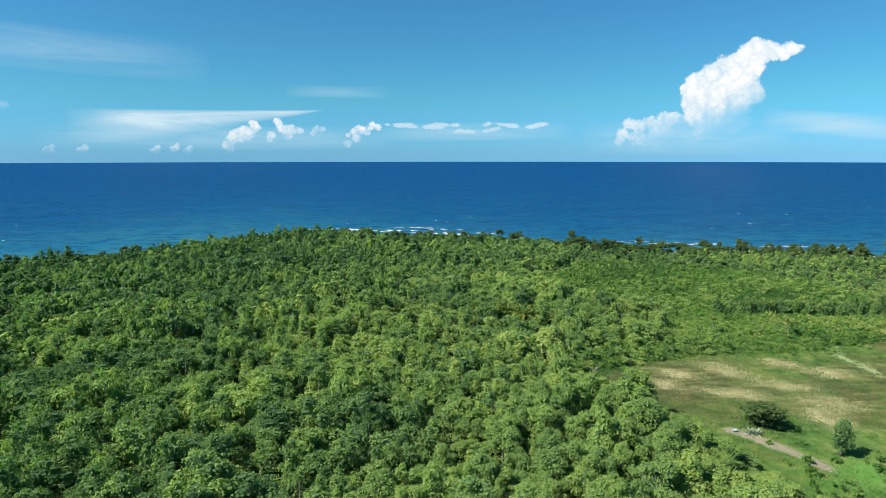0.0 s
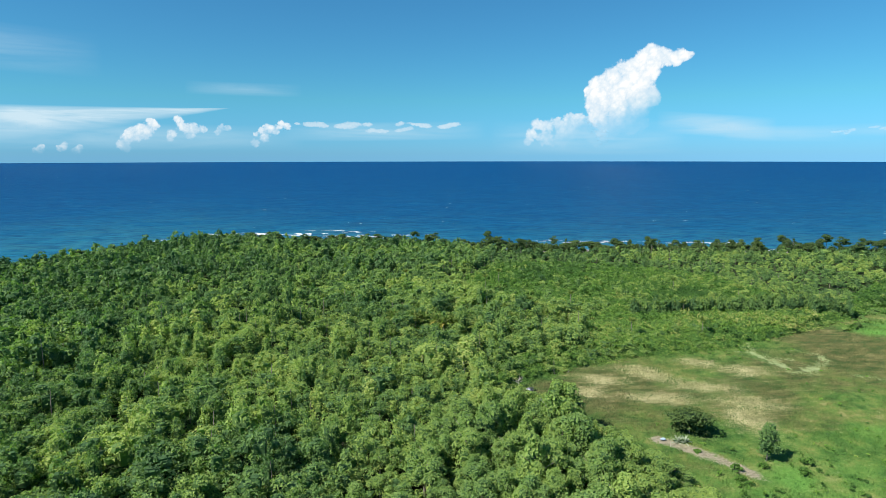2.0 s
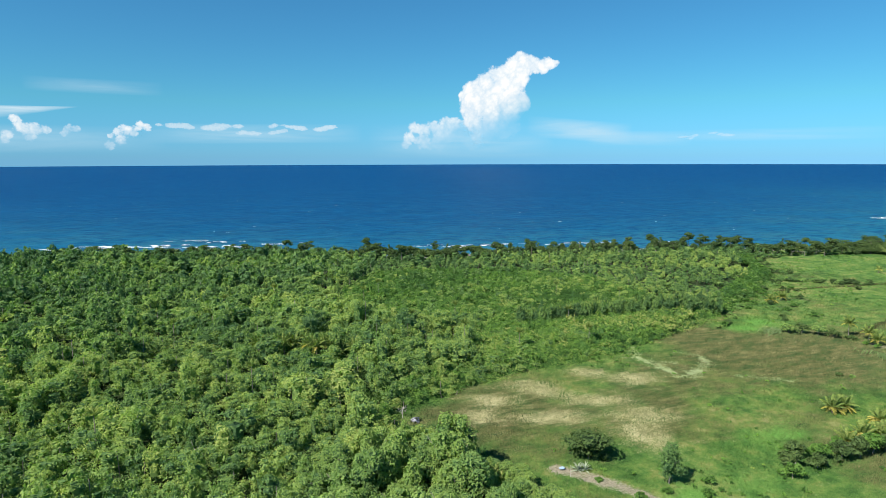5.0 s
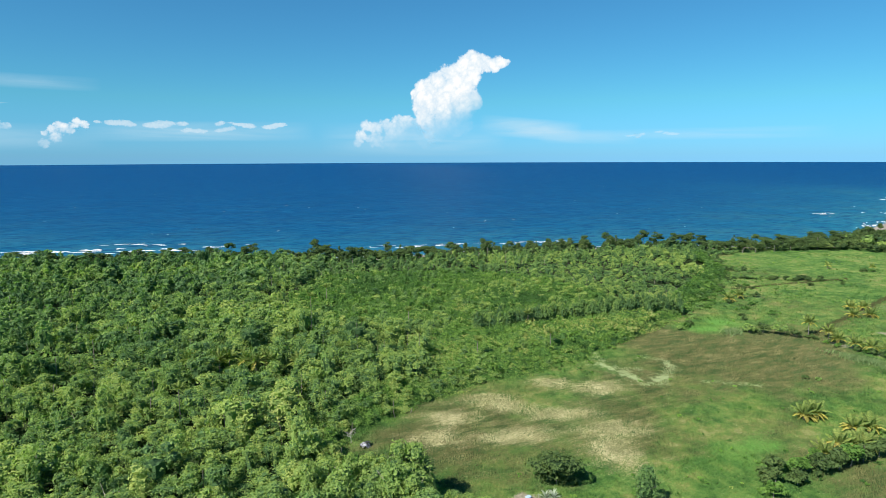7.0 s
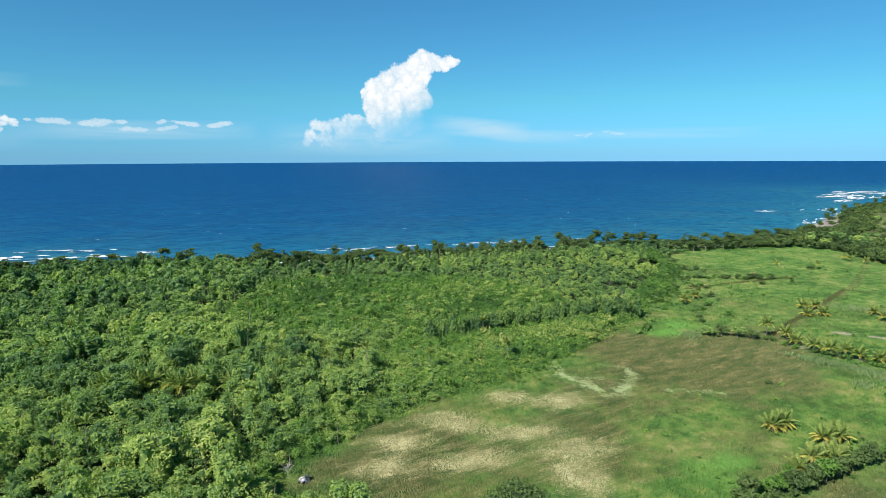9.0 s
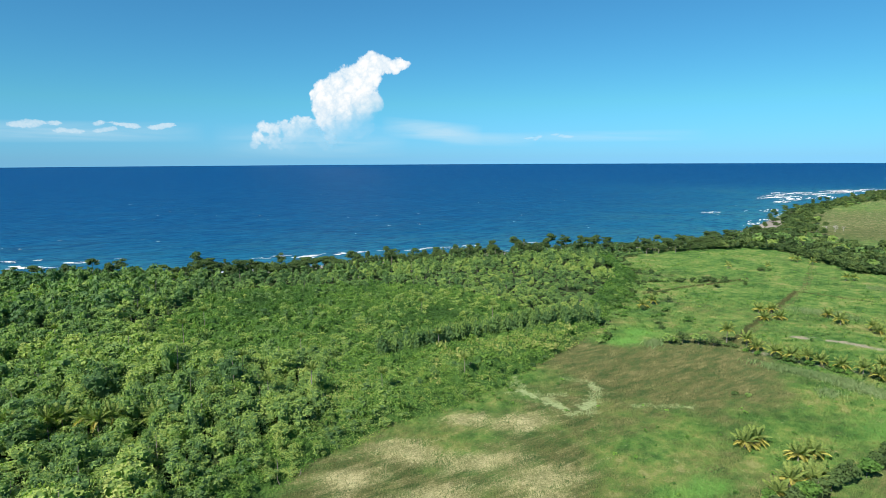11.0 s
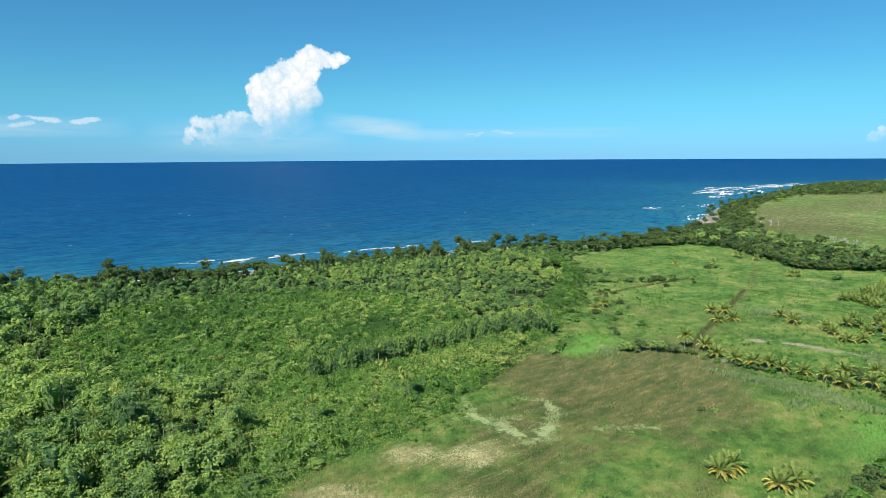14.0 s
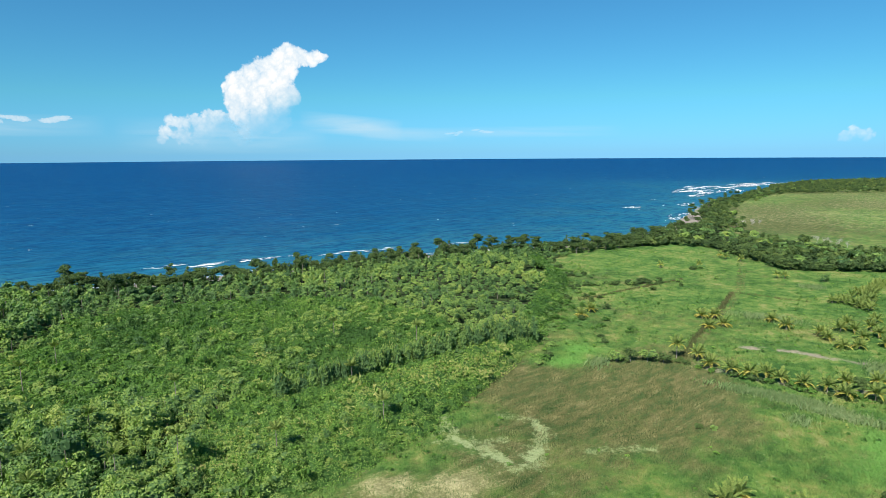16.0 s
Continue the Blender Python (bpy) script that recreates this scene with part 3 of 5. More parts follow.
def stem(rng, h, r, lean=0.05, n=5, sides=6, fork=0):
    """A tapered trunk, with limbs where asked."""
    def tube(p, q, r0, r1, bow):
        s = np.linspace(0, 1, n + 1)[:, None]
        mid = p + (q - p) * s + bow * np.sin(np.pi * s)
        a = np.linspace(0, 2 * np.pi, sides, endpoint=False)
        rr = r0 + (r1 - r0) * s
        ring = np.stack([np.cos(a), np.sin(a), np.zeros(sides)], 1)
        v = (mid[:, None, :] + ring[None] * rr[:, :, None]).reshape(-1, 3)
        i, j = np.meshgrid(np.arange(n), np.arange(sides), indexing="ij")
        k = (j + 1) % sides
        f = np.stack([i * sides + j, i * sides + k, (i + 1) * sides + k, (i + 1) * sides + j], -1).reshape(-1, 4)
        return v, f, np.zeros(len(v))
    top = np.array([rng.normal(0, lean * h), rng.normal(0, lean * h), h])
    out = [tube(np.array([0, 0, -0.4]), top, r, r * 0.5, rng.normal(0, 0.02 * h, 3))]
    for k in range(fork):
        a = 2.4 * k + rng.random()
        st = top * rng.uniform(0.55, 0.9)
        ln = h * rng.uniform(0.25, 0.4)
        out.append(tube(st, st + np.array([math.cos(a) * ln, math.sin(a) * ln, ln * 0.7]), r * 0.4, r * 0.15, np.zeros(3)))
    return gather(out)


def place_many(variants, picks, x, y, turn, scale, tall, tint):
    """Sets many copies of the variants' arrays in the plan, as one set of arrays."""
    vs, fs, ts, n = [], [], [], 0
    for k, (v, f, t) in enumerate(variants):
        i = np.where(picks == k)[0]
        if not len(i):
            continue
        c, s = np.cos(turn[i])[:, None], np.sin(turn[i])[:, None]
        a = np.empty((len(i), len(v), v.shape[1]), np.float32)
        a[:, :, 0] = (v[None, :, 0] * c - v[None, :, 1] * s) * scale[i, None] + x[i, None]
        a[:, :, 1] = (v[None, :, 0] * s + v[None, :, 1] * c) * scale[i, None] + y[i, None]
        a[:, :, 2] = v[None, :, 2] * tall[i, None] - 0.3
        if v.shape[1] == 6:
            a[:, :, 3] = v[None, :, 3] * c - v[None, :, 4] * s
            a[:, :, 4] = v[None, :, 3] * s + v[None, :, 4] * c
            a[:, :, 5] = v[None, :, 5]
        vs.append(a.reshape(-1, v.shape[1]))
        fs.append((f[None] + (np.arange(len(i)) * len(v))[:, None, None] + n).reshape(-1, f.shape[1]))
        ts.append((t[None] + tint[i, None]).ravel())
        n += len(i) * len(v)
    return np.concatenate(vs), np.concatenate(fs), np.concatenate(ts)


def scatter(rng, poly, step, jitter=0.45):
    """Jittered points over a polygon."""
    q = np.array(poly)
    xs, ys = np.arange(q[:, 0].min(), q[:, 0].max(), step), np.arange(q[:, 1].min(), q[:, 1].max(), step * 0.88)
    gx, gy = np.meshgrid(xs, ys)
    gx = gx + (np.arange(len(ys)) % 2)[:, None] * step / 2
    x, y = (gx + rng.uniform(-jitter, jitter, gx.shape) * step).ravel(), (gy + rng.uniform(-jitter, jitter, gx.shape) * step).ravel()
    k = inside(x, y, poly)
    return x[k], y[k]


def wood_stuff(name, data, material, label, category):
    v, f, t = data
    return tagged(new(name, mesh_from(name, v, f, material, [("tint", t)])), label, category, kind="stuff")


def make_forest():
    rng = np.random.default_rng(11)
    x, y = scatter(rng, WOOD, 4.6)
    low = inside(x, y, SCRUB)
    keep = (away(x, y, HEDGE) > 4) & (np.hypot(x - GLADE[0], y - GLADE[1]) > 9)
    keep &= ~(low & (rng.random(len(x)) > 0.52 + 0.28 * ripple(x, y, 25, 6))) & ~(inside(x, y, VINES) & (rng.random(len(x)) > 0.42))
    clear = (ripple(x, y, 19, 4) + 0.4 * ripple(x, y, 8, 9)) < 0.80
    low |= inside(x, y, VINES)
    x, y, low, clear = x[keep], y[keep], low[keep], clear[keep]
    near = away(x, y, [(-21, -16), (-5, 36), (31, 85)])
    order = np.argsort(near + 400 * (inside(x, y, UNSEEN)))
    x, y, low, near, clear = x[order], y[order], low[order], near[order], clear[order]
    n = len(x)
    edge = away(x, y, WOOD[1:25])
    tall = 8.6 + 2.6 * ripple(x, y, 34, 6) + 2.0 * ripple(x, y, 10, 2) + rng.normal(0, 2.0, n) + 3.0 * (rng.random(n) < 0.06)
    west = np.clip((-x - 20) / 160, 0, 1)
    tall = tall + 1.2 * west
    mid = np.clip((x - 45) / 50, 0, 1) * (y > 170)
    tall = tall * (1 - 0.42 * mid)
    tall = np.where(low, 5.0 + 0.9 * ripple(x, y, 13, 3) + rng.normal(0, 0.8, n), tall)
    tall = np.where(inside(x, y, VINES), tall * rng.uniform(0.6, 1.1, n), tall)
    tall = tall * np.clip(0.34 + edge / 20, 0.34, 1.0)
    sea = np.exp(-(away(x, y, TREELINE) / 22) ** 2)
    tall = (tall + 2.0 * sea) * np.where(clear, 1.0, 0.42)
    wide = np.clip(0.58 * tall ** 0.8, 2.6, 4.8) * rng.uniform(0.72, 1.28, n)
    tint = 0.10 + 0.20 * ripple(x, y, 26, 8) + 0.10 * ripple(x, y, 10, 4) + rng.normal(0, 0.17, n) - 0.20 * west
    tint = tint - 0.10 * np.clip((-30 - x) / 45, 0, 1) * (y < 175) + np.where(low, 0.10, 0) + 0.16 * np.exp(-((x - 28) / 34) ** 2 - ((y - 130) / 34) ** 2)
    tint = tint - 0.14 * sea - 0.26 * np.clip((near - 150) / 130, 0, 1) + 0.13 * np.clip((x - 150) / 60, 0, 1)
    turn = rng.uniform(0, 6.283, n)
    # the nearest trees are things of their own
    own = []
    for k in range(18):
        r = np.random.default_rng(100 + k)
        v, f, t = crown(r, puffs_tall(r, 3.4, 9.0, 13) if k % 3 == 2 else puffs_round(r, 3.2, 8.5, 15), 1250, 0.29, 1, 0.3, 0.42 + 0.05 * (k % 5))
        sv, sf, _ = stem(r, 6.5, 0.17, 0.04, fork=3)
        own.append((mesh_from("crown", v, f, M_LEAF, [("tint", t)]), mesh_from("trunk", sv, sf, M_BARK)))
    for i in range(300):
        pale = tint[i] > 0.15
        t = thing("tree", "light green broadleaf tree draped with vines in dense forest" if pale else "dark green broadleaf tree in the dense forest canopy", "tree", "trees of the near forest",
                  Matrix.Translation((x[i], y[i], -0.3)) @ Matrix.Rotation(turn[i], 4, "Z") @ Matrix.Diagonal((wide[i] / 3.2, wide[i] / 3.2, tall[i] / 8.5, 1)))
        c, s = own[(i * 5 + (9 if pale else 0)) % 18]
        part("trunk", s, t)
        part("crown", c, t)
    # the rest of the canopy
    sets = []
    for count, leaves, size, core, lots in ((15, 310, 0.37, 1, 0), (12, 130, 0.62, 1, 1), (12, 56, 1.0, 1, 2), (6, 10, 2.0, 1, 3), (10, 60, 0.9, 1, 4)):
        vs = []
        for k in range(count):
            r = np.random.default_rng(200 + 40 * lots + k)
            pf = puffs_tall(r, 3.4, 9.0, (10, 7, 5)[lots]) if k % 3 == 2 and lots < 3 else puffs_round(r, 3.2, 8.5, (12, 8, 5, 2, 5)[lots])
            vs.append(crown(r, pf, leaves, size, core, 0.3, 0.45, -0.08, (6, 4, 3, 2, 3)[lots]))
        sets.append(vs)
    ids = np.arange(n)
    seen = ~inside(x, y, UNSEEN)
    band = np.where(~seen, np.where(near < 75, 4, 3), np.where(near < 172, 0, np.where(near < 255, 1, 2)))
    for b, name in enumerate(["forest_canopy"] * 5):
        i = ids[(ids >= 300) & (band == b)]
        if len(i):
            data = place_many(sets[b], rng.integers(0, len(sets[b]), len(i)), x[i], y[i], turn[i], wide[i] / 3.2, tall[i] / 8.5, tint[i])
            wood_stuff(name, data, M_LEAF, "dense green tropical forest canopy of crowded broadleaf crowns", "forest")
    # bushes and saplings that fill the gaps between the trees
    r = np.random.default_rng(9)
    ux, uy = scatter(r, [(-150, 60), (70, 60), (70, 150), (40, 175), (100, 200), (100, 260), (-150, 260)], 4.4)
    ok = inside(ux, uy, WOOD) & ~inside(ux, uy, UNSEEN) & (away(ux, uy, WOOD[1:25]) > 4)
    ux, uy = ux[ok], uy[ok]
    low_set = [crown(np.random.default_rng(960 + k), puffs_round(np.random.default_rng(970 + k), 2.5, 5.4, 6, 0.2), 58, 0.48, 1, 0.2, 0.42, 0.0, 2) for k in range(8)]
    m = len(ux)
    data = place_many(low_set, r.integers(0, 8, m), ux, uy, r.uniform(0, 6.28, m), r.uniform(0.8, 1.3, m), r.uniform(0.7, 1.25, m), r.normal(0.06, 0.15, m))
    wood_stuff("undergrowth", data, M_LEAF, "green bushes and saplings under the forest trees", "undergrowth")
    # pale stems that show in the gaps
    i = ids[300:][(rng.random(n - 300) < 0.16) & ~low[300:] & (near[300:] < 330)]
    r = np.random.default_rng(7)
    stems = [stem(r, 7.5, 0.13, 0.06, 3, 4) for k in range(5)]
    v, f, t = place_many(stems, r.integers(0, 5, len(i)), x[i] + 1.6, y[i] - 1.6, turn[i], np.ones(len(i)), tall[i] / 8.5, tint[i] * 0)
    tagged(new("tree_trunks", mesh_from("tree_trunks", v, f, M_BARK)), "thin pale trunks standing among the forest trees", "tree trunks", kind="stuff")


make_forest()


def make_thicket():
    """Low scrub smothered by vines: a knobbly mass with leaf clumps all over it."""
    rng = np.random.default_rng(21)

    def height(x, y):
        w = inside(x, y, WOOD)
        e = np.clip(away(x, y, WOOD[1:27]) * np.where(w, 1, -1) + 1.5 * ripple(x, y, 5, 3), -3, 30)
        k = np.clip((e + 2.0) / 4.5, 0, 1)
        base = np.where(inside(x, y, SCRUB), 1.5 + 0.9 * ripple(x, y, 12, 3), 0.1 + np.clip(e / 10, 0, 1) * 2.2 + 0.8 * ripple(x, y, 9, 7) * k)
        return base * np.clip((e + 2) / 9, 0.1, 1) + k * (domes(x, y, 4.2, 1) * (1.9 + 1.0 * ripple(x, y, 17, 5)) + 1.4 * domes(x, y, 1.9, 2)) - 0.1

    def wanted(x, y):
        w = inside(x, y, WOOD) | (away(x, y, WOOD[1:25]) < 2.2 + 1.2 * ripple(x, y, 6, 2) + np.where(x > 185, 11 * np.clip(ripple(x, y, 8, 4), 0, 1), 0))
        return w & (inside(x, y, SCRUB) | inside(x, y, VINES) | (away(x, y, WOOD[1:26]) < 11) | (away(x, y, HEDGE) < 8)) & (np.hypot(x - GLADE[0], y - GLADE[1]) > 8) & (y > 75)

    xs, ys = np.arange(20, 336, 1.25), np.arange(75, 376, 1.25)
    gx, gy = np.meshgrid(xs, ys)
    x, y = gx.ravel(), gy.ravel()
    ok = wanted(x, y)
    f = grid_faces(len(xs), len(ys))
    f = f[ok[f].all(1)]
    z = height(x, y) - 0.75
    used = np.unique(f)
    back = np.full(len(x), 0)
    back[used] = np.arange(len(used))
    # low tint paints shade on the mass below the leaves
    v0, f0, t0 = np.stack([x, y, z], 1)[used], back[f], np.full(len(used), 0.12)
    e = 0.35
    up = np.stack([(height(x - e, y) - height(x + e, y)) / (2 * e), (height(x, y - e) - height(x, y + e)) / (2 * e), np.ones(len(x))], 1)[used]
    v0 = np.concatenate([v0, up / np.linalg.norm(up, axis=1)[:, None]], 1)
    n = 1500000
    x, y = rng.uniform(20, 336, n), rng.uniform(75, 376, n)
    grow = np.clip(np.hypot(x - 31, y - 85) / 190, 0.55, 1.45)
    ok = rng.random(n) < (0.55 / grow) ** 2
    x, y, grow = x[ok], y[ok], grow[ok]
    ok = wanted(x, y)
    x, y, grow = x[ok], y[ok], grow[ok]
    h = height(x, y)
    up = np.stack([(height(x - e, y) - height(x + e, y)) / (2 * e), (height(x, y - e) - height(x, y + e)) / (2 * e), np.ones(len(x))], 1)
    up /= np.linalg.norm(up, axis=1)[:, None]
    nrm = up + rng.normal(0, 0.42, (len(x), 3))
    nrm /= np.linalg.norm(nrm, axis=1)[:, None]
    soft = up + 1.3 * nrm
    soft /= np.linalg.norm(soft, axis=1)[:, None]
    t = rng.normal(size=nrm.shape)
    t -= nrm * (t * nrm).sum(1)[:, None]
    t /= np.linalg.norm(t, axis=1)[:, None]
    b = np.cross(nrm, t)
    s = rng.uniform(0.30, 0.62, (len(x), 1)) * grow[:, None]
    p = np.stack([x, y, h + rng.normal(0, 0.18, len(x))], 1)
    v1 = np.stack([p - t * s * 0.5 - b * s * 0.38, p + t * s * 0.7, p - t * s * 0.45 + b * s * 0.38], 1).reshape(-1, 3)
    v1 = np.concatenate([v1, np.repeat(soft, 3, axis=0)], 1)
    # the domes term paints bush tops lighter and shades the hollows between them
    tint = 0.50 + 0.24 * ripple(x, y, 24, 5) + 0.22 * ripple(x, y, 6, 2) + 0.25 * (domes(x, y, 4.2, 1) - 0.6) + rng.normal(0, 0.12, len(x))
    tint -= 0.26 * np.clip((y - 235) / 40, 0, 1)
    for cx, cy, r in ((90, 248, 6), (86, 238, 4), (109, 263, 5), (63, 239, 5), (56, 245, 5), (64, 245, 4), (114, 268, 4), (77, 234, 4)):
        tint += 0.7 * np.exp(-((x - cx) ** 2 + (y - cy) ** 2) / r ** 2)
    f0 = np.concatenate([f0[:, :3], f0[:, [0, 2, 3]]])
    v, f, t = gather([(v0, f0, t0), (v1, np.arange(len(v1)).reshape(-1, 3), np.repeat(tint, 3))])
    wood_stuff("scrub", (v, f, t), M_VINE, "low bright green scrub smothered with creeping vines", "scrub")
    # bushes that stand out of it
    x, y = scatter(rng, [(20, 120), (60, 90), (336, 200), (336, 376), (20, 376)], 2.9)
    ok = wanted(x, y) & inside(x, y, WOOD) & (away(x, y, HEDGE) > 2.5) & (away(x, y + 4, HEDGE) > 3) & (rng.random(len(x)) < 0.86)
    x, y = x[ok], y[ok]
    far = np.hypot(x - 31, y - 85) > 150
    n = len(x)
    rise = (height(x, y) + rng.uniform(0.2, 1.3, n) + 2.2 * (rng.random(n) < 0.07)) / 3.6
    tint = 0.18 + 0.24 * ripple(x, y, 24, 5) + 0.16 * ripple(x, y, 6, 2) + rng.normal(0, 0.13, n) - 0.24 * np.clip((y - 235) / 40, 0, 1)
    wide = rng.uniform(0.75, 1.35, n) * np.clip(rise, 0.6, 1.2)
    turn = rng.uniform(0, 6.28, n)
    for pick, leaves, size, lobes in ((~far, 74, 0.36, 8), (far, 34, 0.60, 6)):
        i = np.where(pick)[0]
        kinds = [crown(np.random.default_rng(880 + k), puffs_round(np.random.default_rng(860 + k), 1.75, 3.6, lobes, 0.25), leaves, size, 1, 0.2, 0.45, 0.0, 3) for k in range(10)]
        wood_stuff("scrub_bushes", place_many(kinds, rng.integers(0, 10, len(i)), x[i], y[i], turn[i], wide[i], rise[i], tint[i]), M_VINE, "vine-covered green bushes crowding the low scrub", "bushes")


make_thicket()


def make_hedge():
    rng = np.random.default_rng(31)
    vs = []
    for j in range(8):
        r = np.random.default_rng(500 + j)
        vs.append(crown(r, puffs_tall(r, 3.4, 7.5, 9) if j % 2 else puffs_round(r, 2.2, 7.5, 10, 0.15), 230, 0.52, 1, 0.6, 0.5))
    q = np.array(HEDGE, float)
    pts = []
    for a, b in zip(q[:-1], q[1:]):
        m = int(np.hypot(*(b - a)) / 0.8)
        s = rng.random(m)[:, None]
        pts.append(a + (b - a) * s + rng.normal(0, 1.3, (m, 2)))
    p = np.concatenate(pts)
    n = len(p)
    h = (10.0 + rng.normal(0, 0.9, n)) / 7.5
    data = place_many(vs, rng.integers(0, 8, n), p[:, 0], p[:, 1], rng.uniform(0, 6.28, n), rng.uniform(0.75, 1.1, n), h, rng.normal(-0.26, 0.14, n))
    wood_stuff("tree_row", data, M_LEAF, "dark dense row of bushy trees dividing scrub from field", "tree row")
    i = rng.integers(0, n, 900)
    x, y = p[i, 0] + rng.normal(0, 0.8, 900), p[i, 1] + rng.normal(0, 0.8, 900)
    top = 7.5 * h[i] * rng.uniform(0.86, 0.98, 900)
    a, w, up = rng.uniform(0, 6.28, 900), 0.10, rng.uniform(0.8, 2.0, 900)
    c, q = np.cos(a) * w, np.sin(a) * w
    v = np.stack([np.stack([x - c, y - q, top - 0.5], 1), np.stack([x + c, y + q, top - 0.5], 1), np.stack([x + rng.normal(0, 0.3, 900), y + rng.normal(0, 0.3, 900), top + up * 0.35], 1)], 1).reshape(-1, 3)
    tagged(new("seed_plumes", mesh_from("seed_plumes", v, np.arange(len(v)).reshape(-1, 3), M_VINE, [("tint", np.full(len(v), 0.85))])), "pale seed plumes along the top of the tree row", "plumes", kind="stuff")


make_hedge()


def make_shore_trees():
    """Umbrella-crowned trees along the beach."""
    rng = np.random.default_rng(41)
    kinds = []
    for j in range(8):
        r = np.random.default_rng(600 + j)
        v, f, t = crown(r, puffs_flat(r, 4.6, 11.5, 8) if j % 4 else puffs_round(r, 4.2, 11.5, 9, 0.2), 540, 0.62, 1, 0.0, 0.4, -0.1)
        sv, sf, st = stem(r, 9.6, 0.26, 0.04, 4, 5, 4)
        kinds.append((mesh_from("crown", v, f, M_LEAF_DARK, [("tint", t)]), mesh_from("trunk", sv, sf, M_BARK)))
    q = np.array(TREELINE + [(569, 334), (640, 360), (711, 392), (800, 426), (906, 452), (1032, 468)], float)
    k = 0
    for a, b in zip(q[:-1], q[1:]):
        ln = np.hypot(*(b - a))
        nrm = np.array([-(b - a)[1], (b - a)[0]]) / ln
        west = a[0] < -110
        for j in range(max(2, int(ln / (3.1 if a[0] < 490 else 14)))):
            c = a + (b - a) * rng.random() + nrm * rng.uniform(-8, 22)
            h = (0.66 + 0.50 * rng.random() ** 2.0) * (0.8 if west else 1.18 if -60 < c[0] < 340 else 1.0)
            t = thing("shore_tree", "dark spreading shoreline tree with a flat umbrella crown", "tree", "trees along the beach",
                      Matrix.Translation((c[0], c[1], -0.5)) @ Matrix.Rotation(rng.uniform(0, 6.28), 4, "Z") @ Matrix.Diagonal((*[rng.uniform(0.55, 1.0)] * 2, h, 1)))
            cm, sm = kinds[k % 8]
            part("trunk", sm, t)
            part("crown", cm, t)
            k += 1


make_shore_trees()


def make_shore_thicket():
    """Dense dark growth between the beach trees."""
    rng = np.random.default_rng(43)
    vs = []
    for j in range(8):
        r = np.random.default_rng(650 + j)
        vs.append(crown(r, puffs_round(r, 2.8, 7.0, 4, 0.1), 42, 1.2, 1, 0.1, 0.35))
    q = np.array(TREELINE + [(569, 332)], float)
    pts = []
    for a, b in zip(q[:-1], q[1:]):
        ln = np.hypot(*(b - a))
        nrm = np.array([-(b - a)[1], (b - a)[0]]) / ln
        m = int(ln * 1.25)
        pts.append(a + (b - a) * rng.random(m)[:, None] + nrm * rng.uniform(-4, 20, (m, 1)))
    q = np.array([(425, 322), (462, 304), (466, 272), (436, 238), (414, 208), (432, 186), (448, 163), (498, 86)], float)
    for a, b in zip(q[:-1], q[1:]):
        m = int(np.hypot(*(b - a)) * 1.3)
        pts.append(a + (b - a) * rng.random(m)[:, None] + rng.normal(0, 3.2, (m, 2)) + np.array([3, 0]))
    p = np.concatenate(pts)
    n = len(p)
    h = (0.75 + 0.35 * rng.random(n) + 0.15 * ripple(p[:, 0], p[:, 1], 14, 2)) * np.where((p[:, 0] > -60) & (p[:, 0] < 340), 1.25, 1.0)
    data = place_many(vs, rng.integers(0, 8, n), p[:, 0], p[:, 1], rng.uniform(0, 6.28, n), rng.uniform(0.7, 1.25, n), h, rng.normal(0, 0.16, n))
    wood_stuff("shore_thicket", data, M_LEAF_DARK, "dark dense thicket along the beach", "thicket")


make_shore_thicket()


